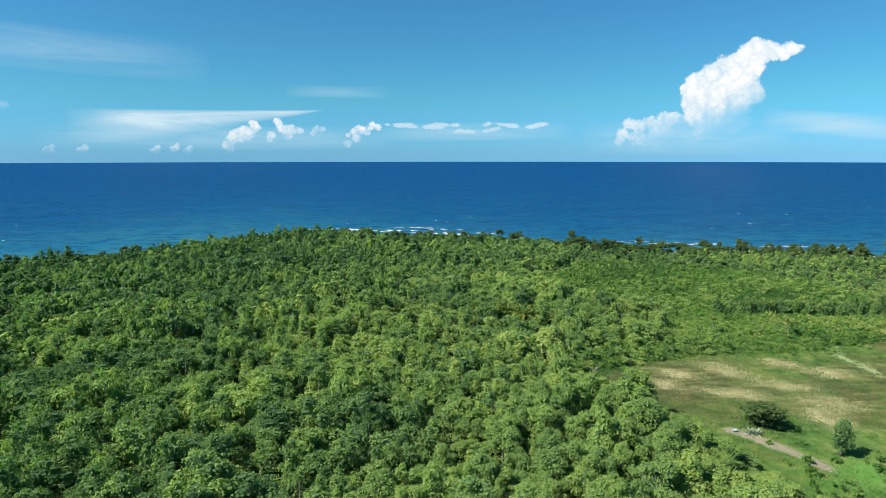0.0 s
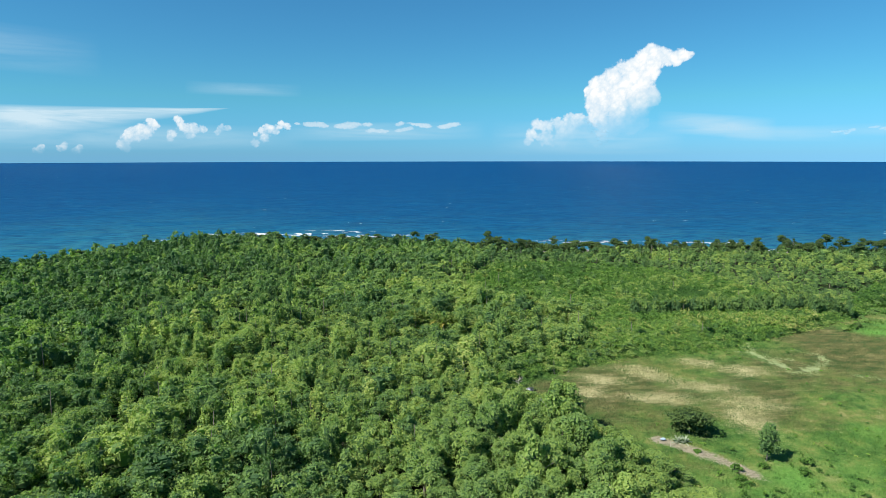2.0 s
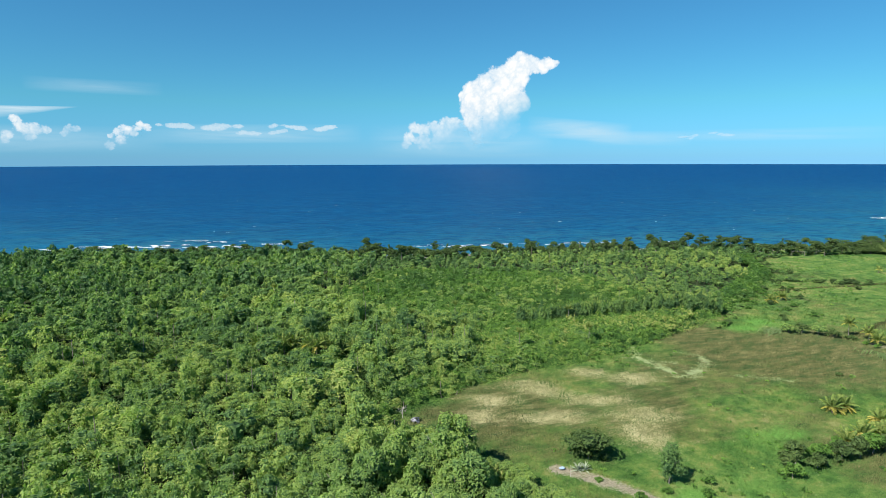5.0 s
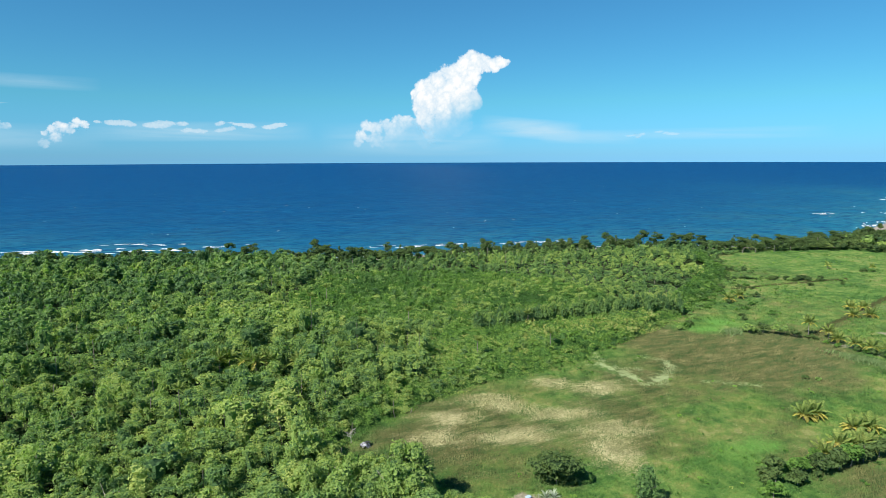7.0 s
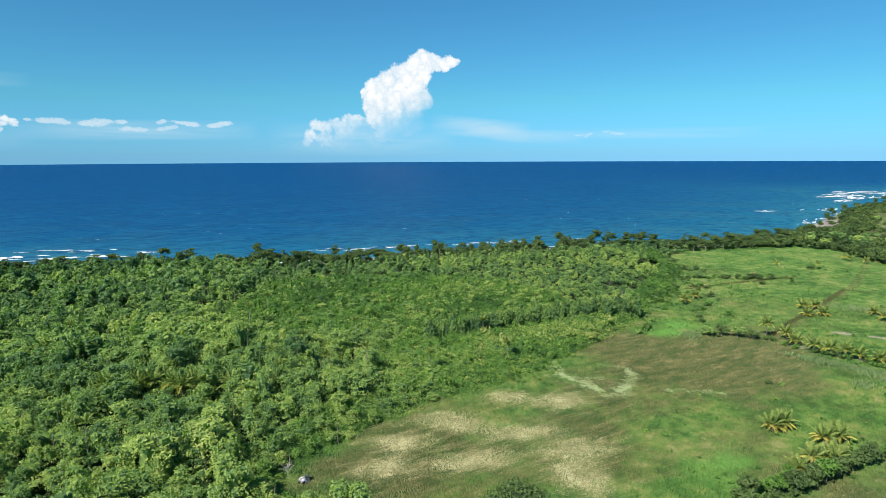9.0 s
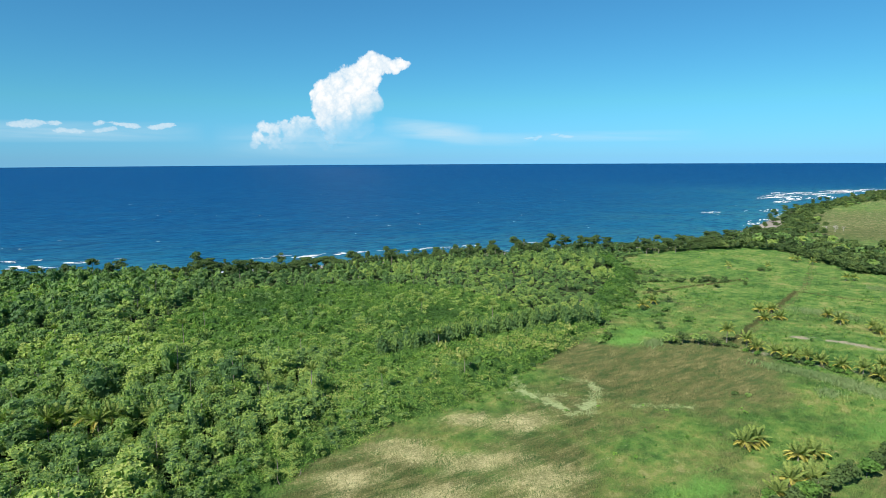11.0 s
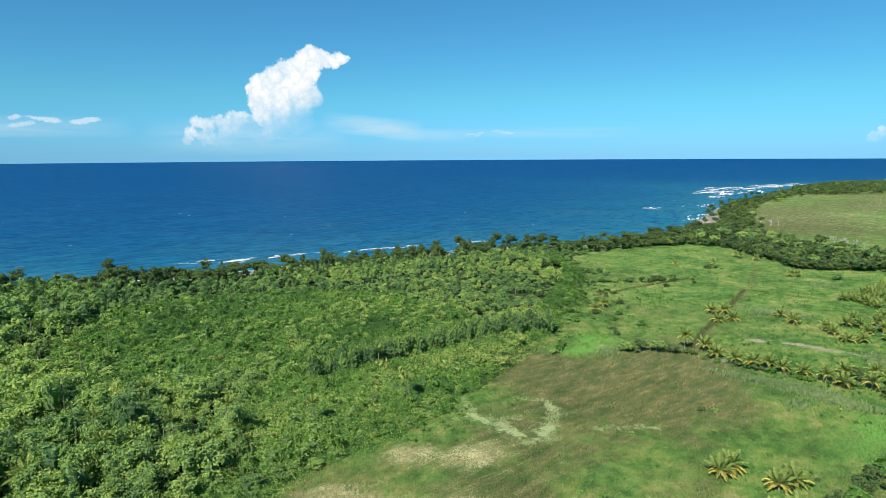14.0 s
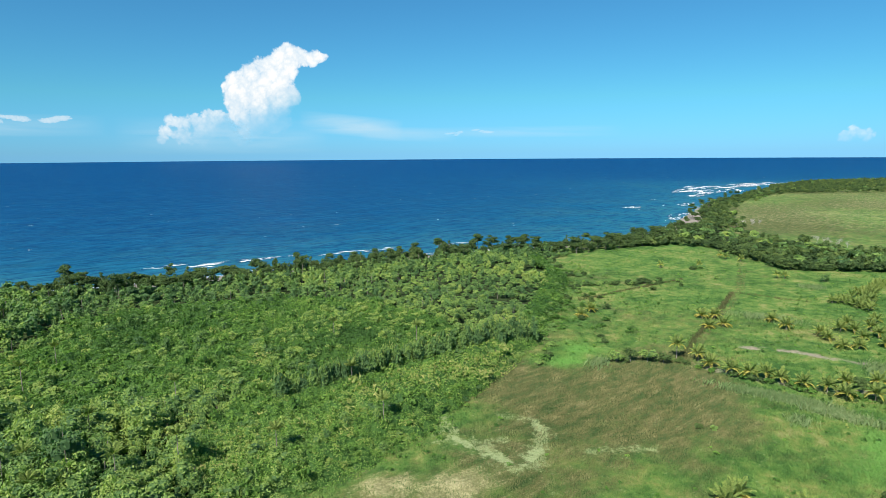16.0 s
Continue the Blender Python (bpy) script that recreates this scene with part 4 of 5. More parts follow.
def make_belts():
    """Distant woods: the belt behind the pasture and the far headland."""
    rng = np.random.default_rng(51)
    vs = []
    for j in range(10):
        r = np.random.default_rng(700 + j)
        vs.append(crown(r, puffs_round(r, 3.6, 9.0, 4), 50, 1.8, 1, 0.1, 0.4))
    x, y = scatter(rng, BELT, 6.4)
    back = (inside(x, y, [(470, 306), (472, 270), (520, 250), (600, 262), (640, 330)]) & (rng.random(len(x)) < 0.6))
    x, y = x[~back], y[~back]
    hx, hy = scatter(rng, [(1040, 457), (1125, 447), (1259, 350), (1420, 228), (1700, 60), (2400, 0), (2300, 240), (1797, 440), (1560, 535), (1475, 535), (1282, 530), (1160, 487)], 11)
    xs, ys = [x, hx], [y, hy]
    for line, gap, spread in (([(500, 322), (569, 334), (640, 362), (711, 398), (800, 432), (906, 459), (1032, 475), (1160, 497)], 1.3, 16), ([(1160, 480), (1282, 525), (1475, 530), (1797, 440), (2300, 240), (2900, -40)], 1.1, 45)):
        q = np.array(line, float)
        for a, b in zip(q[:-1], q[1:]):
            m = int(np.hypot(*(b - a)) / gap)
            p = a + (b - a) * rng.random(m)[:, None] + np.stack([rng.normal(0, 3, m), -np.abs(rng.normal(0, spread, m))], 1)
            xs.append(p[:, 0]), ys.append(p[:, 1])
    x, y = np.concatenate(xs), np.concatenate(ys)
    n = len(x)
    h = (0.76 + 0.2 * ripple(x, y, 30, 2) + rng.normal(0, 0.12, n)) * np.where(x > 1100, 1.35, 1.0)
    light = rng.random(n) < np.where(x > 560, 0.06, 0.26 + 0.25 * ripple(x, y, 26, 3))
    for i, mat, shade, label in ((~light, M_LEAF_DARK, 0.05, "dark belt of coastal woodland beyond the pasture"), (light, M_LEAF, -0.12, "mid-green leafy trees scattered through the distant woodland")):
        m = int(i.sum())
        data = place_many(vs, rng.integers(0, 10, m), x[i], y[i], rng.uniform(0, 6.28, m), rng.uniform(0.7, 1.4, m), h[i] * rng.uniform(0.7, 1.2, m), rng.normal(shade, 0.22, m))
        wood_stuff("distant_woods", data, mat, label, "woods")


make_belts()


# ---- grass ----
def make_grass():
    rng = np.random.default_rng(61)
    n = 1700000
    x, y = rng.uniform(20, 470, n), rng.uniform(95, 335, n)
    d = away(x, y, [(-5, 36), (31, 85)])
    ok = ~inside(x, y, WOOD) & ~inside(x, y, BELT) & (rng.random(n) < np.clip(150 / d, 0, 1) ** 2.4)
    d = d[ok]
    x, y = x[ok], y[ok]
    ok = np.ones(len(x), bool)
    for line, gap in (([(57, 129), (63, 121), (67, 114), (69, 110)], 2.0), ([(219, 168), (218, 158), (221, 146), (225, 134), (232, 124)], 2.5), ([(248, 166), (255, 156), (256, 146), (258, 134)], 2.5),
                      ([(124, 184), (122, 178), (125, 170), (128, 167), (134, 168)], 2.0)):
        ok &= away(x, y, line) > gap
    x, y, d = x[ok], y[ok], d[ok]
    dry = np.clip(dryness(x, y) * 1.25 - 0.15 + rng.normal(0, 0.07, len(x)), 0, 1)
    ditch = np.minimum(away(x, y, [(240, 180), (268, 187), (306, 196), (340, 205)]), away(x, y, [(340, 205), (420, 236)])) < 1.4 + 1.2 * rng.random(len(x))
    dry = np.where(ditch, 0.95, dry)
    bald = np.zeros(len(x))
    for cx, cy, r in ((99, 180, 4), (75, 178, 4.5), (60, 170, 5), (78, 170, 4), (51, 161, 4.5), (70, 154, 6), (96, 146, 4.5), (87, 136, 6), (112, 170, 5), (88, 160, 4.5), (133, 171, 4), (125, 174, 3), (145, 176, 4)):
        bald += np.exp(-((x - cx) ** 2 + (y - cy) ** 2) / r ** 2)
    keep = (rng.random(len(x)) > bald * 0.9) & (rng.random(len(x)) < 0.6 + 0.5 * domes(x, y, 1.5, 14))
    x, y, d, dry, ditch = x[keep], y[keep], d[keep], dry[keep], ditch[keep]
    herb = dry < 0.42
    n = len(x)
    big = np.clip(d / 170, 0.7, 1.4)
    # herbs lie as broad leaf clumps, dry grass stands in leaning tufts, and here and there a weed stands higher
    mound = domes(x, y, 1.5, 14) * (0.7 + 0.5 * ripple(x, y, 11, 3))
    weed = rng.random(n) < np.where(herb, 0.07, 0.03) * (1 + ripple(x, y, 9, 5))
    a = rng.uniform(0, 6.28, n)
    w = np.where(herb, rng.uniform(0.06, 0.15, n), rng.uniform(0.04, 0.09, n)) * big
    tall = np.where(herb, rng.uniform(0.05, 0.26, n), rng.uniform(0.20, 0.50, n)) * np.where(ditch, 1.8, 1.0) + np.where(weed, rng.uniform(0.2, 0.6, n), 0) + 0.42 * mound
    lean = np.where(herb, rng.uniform(0.13, 0.34, n), rng.normal(0.18, 0.16, n)) * big
    head = np.where(herb, rng.uniform(0, 6.28, n), 0.5 + rng.normal(0, 0.6, n))
    dx, dy = np.cos(head) * lean, np.sin(head) * lean
    c, s = np.cos(a) * w, np.sin(a) * w
    low = lie(x, y)
    v = np.stack([np.stack([x - c, y - s, low], 1), np.stack([x + c, y + s, low + np.where(weed, tall * 0.5, 0)], 1), np.stack([x + dx, y + dy, low + tall], 1)], 1).reshape(-1, 3)
    me = mesh_from("grass", v, np.arange(len(v)).reshape(-1, 3), M_GRASS, [("dry", np.repeat(dry, 3)), ("lime", np.repeat(limeness(x, y), 3))])
    tagged(new("grass", me), "rank green herbs and sun-dried brown pasture grass", "grass", kind="stuff")


make_grass()


def make_weeds():
    """Knee-high weeds and seedlings that roughen the pasture."""
    rng = np.random.default_rng(67)
    n = 60000
    x, y = rng.uniform(60, 440, n), rng.uniform(95, 330, n)
    d = away(x, y, [(-5, 36), (31, 85)])
    patch = 0.35 + 0.5 * ripple(x, y, 17, 4) + 0.35 * ripple(x, y, 6, 8)
    lush = 1 - dryness(x, y)
    edge = np.exp(-away(x, y, WOOD[1:27]) / 14)
    ok = ~inside(x, y, WOOD) & ~inside(x, y, BELT) & (rng.random(n) < 0.11 * np.clip(patch, 0.08, 1) * (lush ** 2 + 1.2 * edge * lush ** 2) * np.clip(260 / d, 0, 1.3))
    ok &= (away(x, y, [(57, 129), (69, 110)]) > 4) & (((x - 76) / 44) ** 2 + ((y - 162) / 26) ** 2 > 1)
    x, y, edge = x[ok], y[ok], edge[ok]
    vs = []
    for j in range(8):
        r = np.random.default_rng(670 + j)
        v, f, t = crown(r, puffs_round(r, 0.75, 0.9, 3, 0.1), 22, 0.36, 1, 0.2, 0.34, -0.35, 1)
        vs.append((v, f, t))
    m = len(x)
    data = place_many(vs, rng.integers(0, 8, m), x, y, rng.uniform(0, 6.28, m), rng.uniform(0.5, 1.2, m) * (1 + 0.6 * edge), rng.uniform(0.6, 1.3, m) * (1 + 0.7 * edge), rng.normal(0.02, 0.2, m))
    data[0][:, 2] += lie(data[0][:, 0], data[0][:, 1]) + 0.25
    wood_stuff("pasture_weeds", data, M_VINE, "rank knee-high green weeds dotted over the pasture", "weeds")


make_weeds()


def make_reeds():
    """Pale cane and reed beds."""
    rng = np.random.default_rng(63)
    xs, ys = [], []
    for cx, cy, rx, ry, turn, n in ((208, 141, 13, 2.2, -1.35, 2600), (207, 126, 9, 2.2, -1.5, 1900), (253, 125, 8, 5, 0.4, 2200), (195, 192, 5, 3, 0.3, 350), (293, 176, 5, 13, 0.1, 700), (372, 182, 5, 6, 0, 300), (196, 132, 3, 3, 0, 150)):
        u, w = rng.normal(0, 0.5, n) * rx, rng.normal(0, 0.5, n) * ry
        xs.append(cx + u * math.cos(turn) - w * math.sin(turn)), ys.append(cy + u * math.sin(turn) + w * math.cos(turn))
    x, y = np.concatenate(xs), np.concatenate(ys)
    n = len(x)
    a, h = rng.uniform(0, 6.28, n), rng.uniform(0.7, 1.7, n)
    c, s = np.cos(a) * 0.08, np.sin(a) * 0.08
    dx, dy = rng.normal(0.2, 0.3, n), rng.normal(0, 0.3, n)
    z = np.full(n, -0.4)
    v = np.stack([np.stack([x - c, y - s, z], 1), np.stack([x + c, y + s, z], 1), np.stack([x + c * 1.3 + dx, y + s * 1.3 + dy, h * 0.8], 1), np.stack([x + 2 * dx, y + 2 * dy, h], 1)], 1).reshape(-1, 3)
    me = mesh_from("reeds", v, np.arange(len(v)).reshape(-1, 4), M_REED, [("tint", np.full(len(v), 0.5))])
    tagged(new("reeds", me), "pale grey-green beds of tall cane and reeds", "reeds", kind="stuff")


make_reeds()


def make_sedge():
    """Brown sedge and rank grass standing in the field ditches."""
    rng = np.random.default_rng(64)
    xs, ys = [], []
    for line, width, per in (([(222, 176), (245, 183), (269, 189), (297, 196), (331, 205)], 1.1, 26), ([(331, 205), (334, 190), (337, 172)], 0.8, 7), ([(262, 248), (300, 244), (345, 238)], 0.9, 14)):
        q = np.array(line, float)
        for a, b in zip(q[:-1], q[1:]):
            m = int(np.hypot(*(b - a)) * per)
            c = a + (b - a) * rng.random(m)[:, None] + rng.normal(0, width * 0.6, (m, 2))
            xs.append(c[:, 0]), ys.append(c[:, 1])
    x, y = np.concatenate(xs), np.concatenate(ys)
    n = len(x)
    a, h = rng.uniform(0, 6.28, n), rng.uniform(0.5, 1.25, n)
    c, q = np.cos(a) * 0.12, np.sin(a) * 0.12
    low = lie(x, y)
    v = np.stack([np.stack([x - c, y - q, low], 1), np.stack([x + c, y + q, low], 1), np.stack([x + rng.normal(0, 0.25, n), y + rng.normal(0, 0.25, n), low + h], 1)], 1).reshape(-1, 3)
    tagged(new("sedge", mesh_from("sedge", v, np.arange(len(v)).reshape(-1, 3), M_SEDGE, [("tint", np.repeat(rng.uniform(0.1, 0.7, n), 3))])), "dark brown sedge along the field ditches", "sedge", kind="stuff")


make_sedge()

# ---- palms ----
def frond_mesh(rng, length, sag, material, width=0.85):
    """A feather frond along +X: a rib that arches over, and two rows of hanging leaflets."""
    n = 13
    s = np.linspace(0, 1, n + 1)
    rx = length * s * (1 - 0.12 * s)
    rz = length * (0.42 * s - sag * s * s)
    v, f = [], []

    def face(a, b, c, d):
        k = len(v)
        v.extend([a, b, c, d])
        f.append((k, k + 1, k + 2, k + 3))

    for i in range(n):
        p, q = np.array([rx[i], 0, rz[i]]), np.array([rx[i + 1], 0, rz[i + 1]])
        w = 0.055 * (1 - s[i]) + 0.012
        face(p + (0, w, 0), p - (0, w, 0), q - (0, w, 0), q + (0, w, 0))
        face(p + (0, 0, w), p - (0, 0, w), q - (0, 0, w), q + (0, 0, w))
        if i == 0:
            continue
        ln = width * math.sin(math.pi * min(0.98, 0.16 + 0.84 * s[i])) ** 0.6 * rng.uniform(0.85, 1.1)
        for side in (-1, 1):
            for h in (0, 0.5):
                o = p + (q - p) * h
                tip = o + np.array([ln * 0.45, side * ln * 0.85, -ln * rng.uniform(0.22, 0.5)])
                mid = (o + tip) / 2 + np.array([0.0, 0, 0.10 * ln])
                e = np.array([0.14, 0, 0.03])
                face(o - e * 0.6, mid - e, tip, mid + e)
    v = np.array(v)
    return mesh_from("frond", v, np.array(f), material, [("tint", np.full(len(v), 0.45))])


PALM_GREEN = [frond_mesh(np.random.default_rng(k), 4.3, g, M_FROND, 0.95) for k, g in enumerate((0.12, 0.32, 0.52))]
PALM_OLD = [frond_mesh(np.random.default_rng(9), 4.0, 0.62, M_FROND_OLD, 0.9), frond_mesh(np.random.default_rng(10), 3.9, 0.78, M_FROND_OLD, 0.9)]
PALM_STEM = [mesh_from("trunk", *stem(np.random.default_rng(20 + k), 1.0, 0.2, 0.03, 6, 8)[:2], M_BARK, (), True) for k in range(3)]


def palm(x, y, h, size=1.0, old=4, seed=0, label="", group="coconut palms in the pasture", count=20):
    r = np.random.default_rng(seed)
    t = thing("coconut_palm", label or "young coconut palm with yellowing lower fronds in pasture", "palm", group, Matrix.Translation((x, y, -0.2)) @ Matrix.Rotation(r.uniform(0, 6.28), 4, "Z"))
    part("trunk", PALM_STEM[seed % 3], t, "grey ringed trunk", Matrix.Diagonal((1, 1, h, 1)))
    for k in range(count):
        a = 2.4 * k + r.normal(0, 0.15)
        u = k / count
        m = PALM_OLD[k % 2] if k < old else PALM_GREEN[2 if u < 0.45 else 1 if u < 0.75 else 0]
        up = -6 + 66 * max(0.0, u - 0.12)
        part("frond", m, t, "yellow dying frond" if k < old else "", Matrix.Translation((0, 0, h * 0.98)) @ Matrix.Rotation(a, 4, "Z") @ Matrix.Rotation(radians(-up), 4, "Y") @ Matrix.Scale(0.86 * size * r.uniform(0.85, 1.12), 4))
    return t


def make_palms():
    k = 0
    row = [(219, 177, 5.5), (222, 171, 3), (218, 165, 2.2), (217, 158, 2.6), (218, 153, 2.6), (220, 149, 2.8), (221, 145, 2), (221, 139, 2.4), (222, 133, 2.8), (221, 128, 2.2), (236, 124, 3.0), (232, 131, 2.2), (225, 122, 3)]
    for x, y, h in row:
        palm(x, y, h, 1.0, 5, k, "coconut palm with yellow lower fronds in a planted row", "row of coconut palms")
        k += 1
    for x, y, h in ((144.5, 128.5, 1.5), (148, 128, 1.6), (148, 118, 1.8), (152, 116.5, 1.8), (134, 113, 2.6), (140, 111, 2.6), (127, 112, 2.4), (137, 110, 3.0), (239, 230, 1.6), (249, 232, 1.8), (274, 194, 1.8), (277, 190, 2.2), (289, 172, 1.8), (282, 164, 2.4),
                    (263, 186, 1.2), (270, 183, 1.2)):
        palm(x, y, h, 1.05, 8, k)
        k += 1
    for x, y, h in ((282, 152, 3.2), (279, 149, 2), (295, 149, 2.6), (297, 145, 2.4), (304, 141, 3.4), (271, 142, 2.4), (275, 138, 2.4), (296, 137, 3.0), (288, 140, 2.4), (310, 134, 3), (284, 132, 2.6), (300, 128, 3), (318, 143, 2.6), (306, 150, 2.2)):
        palm(x, y, h * 0.7, 1.0, 3, k, "coconut palm with feathery fronds in a scattered grove", "scattered coconut grove")
        k += 1
    r = np.random.default_rng(77)
    for j in range(76):
        u, w = r.random(), r.random()
        x, y = 336 + 68 * u + 6 * w, 148 + 14 * u - 22 * u * w + 18 * w
        palm(x, y, r.uniform(0.8, 2.0), 0.9, 0, k, "dark green palm in a dense plantation block", "palm plantation", 12)
        k += 1


make_palms()


def make_royal_palms():
    """Tall slim palms with pale stems that stand out of the canopy."""
    for j, (x, y, h) in enumerate(((41, 209, 9.5), (55, 209, 10), (66, 206, 11.5), (49, 287, 8.5), (60, 303, 8), (78, 245, 8.5), (56, 236, 9), (42, 222, 10), (156, 239, 9.5), (114, 201, 6.5), (142, 270, 7), (121, 226, 7), (86, 203, 7), (-6, 192, 10), (-42, 170, 10), (-70, 160, 10), (-110, 200, 10),
                                   (20, 250, 10), (30, 276, 10), (-30, 250, 10), (-12, 285, 10), (-60, 240, 10), (10, 300, 10))):
        r = np.random.default_rng(900 + j)
        t = thing("royal_palm", "slender royal palm with a pale trunk above the canopy", "palm", "royal palms in the forest", Matrix.Translation((x, y, -0.2)) @ Matrix.Rotation(r.uniform(0, 6.28), 4, "Z"))
        h += 2.0
        part("trunk", PALM_STEM[j % 3], t, "pale grey trunk", Matrix.Diagonal((0.75, 0.75, h, 1)))
        for k in range(15):
            part("frond", PALM_GREEN[k % 3], t, "", Matrix.Translation((0, 0, h * 0.98)) @ Matrix.Rotation(2.4 * k, 4, "Z") @ Matrix.Rotation(radians(-2 - 3.6 * k), 4, "Y") @ Matrix.Scale(0.6, 4))
    for j, (x, y) in enumerate(((16, 216), (19, 217), (14, 219), (9, 223), (6, 223), (28, 210), (-2, 227))):
        palm(x, y, 8.2, 1.1, 2 if j < 3 else 0, 60 + j, "coconut palm cluster rising out of the forest", "forest coconut palms")


make_royal_palms()


# ---- clouds ----
def bearing(az, el, r):
    a, e = radians(az), radians(el)
    return np.array([5 + r * math.cos(e) * math.sin(a), 35 + r * math.cos(e) * math.cos(a), 69 + r * math.sin(e)])


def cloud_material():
    """Part of the far sky: a glow with sunlit white and grey-blue shading painted in, whitest where the cloud is thick,
    thinning out where its body does.
    """
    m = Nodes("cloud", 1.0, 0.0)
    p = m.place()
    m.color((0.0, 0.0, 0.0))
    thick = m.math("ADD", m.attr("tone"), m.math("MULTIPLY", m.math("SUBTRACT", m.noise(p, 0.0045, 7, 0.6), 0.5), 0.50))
    # sunlit white to shaded grey-blue, painted as emission
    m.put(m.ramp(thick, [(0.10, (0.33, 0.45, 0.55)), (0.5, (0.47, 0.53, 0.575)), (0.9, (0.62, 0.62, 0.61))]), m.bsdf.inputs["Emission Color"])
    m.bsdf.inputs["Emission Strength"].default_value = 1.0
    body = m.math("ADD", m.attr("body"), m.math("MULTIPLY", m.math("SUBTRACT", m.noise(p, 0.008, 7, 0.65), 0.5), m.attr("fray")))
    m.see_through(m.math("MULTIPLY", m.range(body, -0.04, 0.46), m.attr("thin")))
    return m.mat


M_CLOUD = cloud_material()


def cloud(name, puffs, r, label, step=0.05, fray=0.35, fade=None, lean=0.0, wispy=None, dense=1.0, flat=1.0):
    """Heaped cloud: merged billows (bearing, height angle, size in degrees) on a far sheet, their shading painted into
    its glow, with a frayed rim.
    fade: the height angles between which its foot dissolves into rain haze; lean: how much further up it does so to the
    right."""
    q = np.array(puffs, float) * np.array([1, 1, 1.4 if len(puffs) < 8 else 1.18 if len(puffs) < 15 else 1.04])
    a0, a1 = (q[:, 0] - q[:, 2]).min() - 0.5, (q[:, 0] + q[:, 2]).max() + 0.5
    e0, e1 = max(0.05, (q[:, 1] - q[:, 2]).min() - 0.4), (q[:, 1] + q[:, 2]).max() + 0.4
    az, el = np.meshgrid(np.arange(a0, a1, step), np.arange(e0, e1, step))
    ny, nx = az.shape
    az, el = az.ravel(), el.ravel()
    size = q[:, 2].mean()
    fine = np.array([noise.fractal((a * 0.9 / size, e * 0.9 / size, 3.3), 1.0, 2.1, 5) for a, e in zip(az, el)])
    lump = np.array([abs(noise.noise((a * 1.1 / size, e * 1.1 / size, 8.1))) + 0.6 * abs(noise.noise((a * 2.3 / size, e * 2.3 / size, 1.7))) + 0.4 * abs(noise.noise((a * 5 / size, e * 5 / size, 5.2))) for a, e in zip(az, el)])
    heap = np.zeros(len(az))
    for a, e, s in q:
        heap += np.exp(-1.7 * (((az - a) / flat) ** 2 + (el - e) ** 2) / s ** 2)
    body = np.clip(0.55 * np.log(np.maximum(heap, 1e-6) / 0.30), -1.5, 1.1) + 0.26 * fine + 0.55 * (lump - 0.42)
    # billow shading painted by thickness and lumps
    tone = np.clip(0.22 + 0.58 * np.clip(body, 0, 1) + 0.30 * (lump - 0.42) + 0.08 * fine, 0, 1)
    thin = np.ones(len(az))
    if fade:
        x = np.clip((el - lean * np.clip((az - q[:, 0].mean()) / 3, -1, 1) - fade[0] + 0.5 * fine) / (fade[1] - fade[0]), 0, 1)
        thin = (0.12 + 0.88 * x * x * (3 - 2 * x)) * np.clip(el / 0.9, 0, 1)
        # the foot's grey shading, painted into the same tone
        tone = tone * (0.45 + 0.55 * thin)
    torn = np.full(len(az), fray)
    if wispy:
        torn += 1.0 * np.clip((az - wispy[0]) / (wispy[1] - wispy[0]), 0, 1)
    v = np.array([bearing(a, e, r) for a, e in zip(az, el)])
    f = grid_faces(nx, ny)
    f = f[(body[f] > -0.45).any(1)]
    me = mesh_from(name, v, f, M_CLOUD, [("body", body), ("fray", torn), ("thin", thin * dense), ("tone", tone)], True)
    return tagged(new(name, me), label, "cloud")


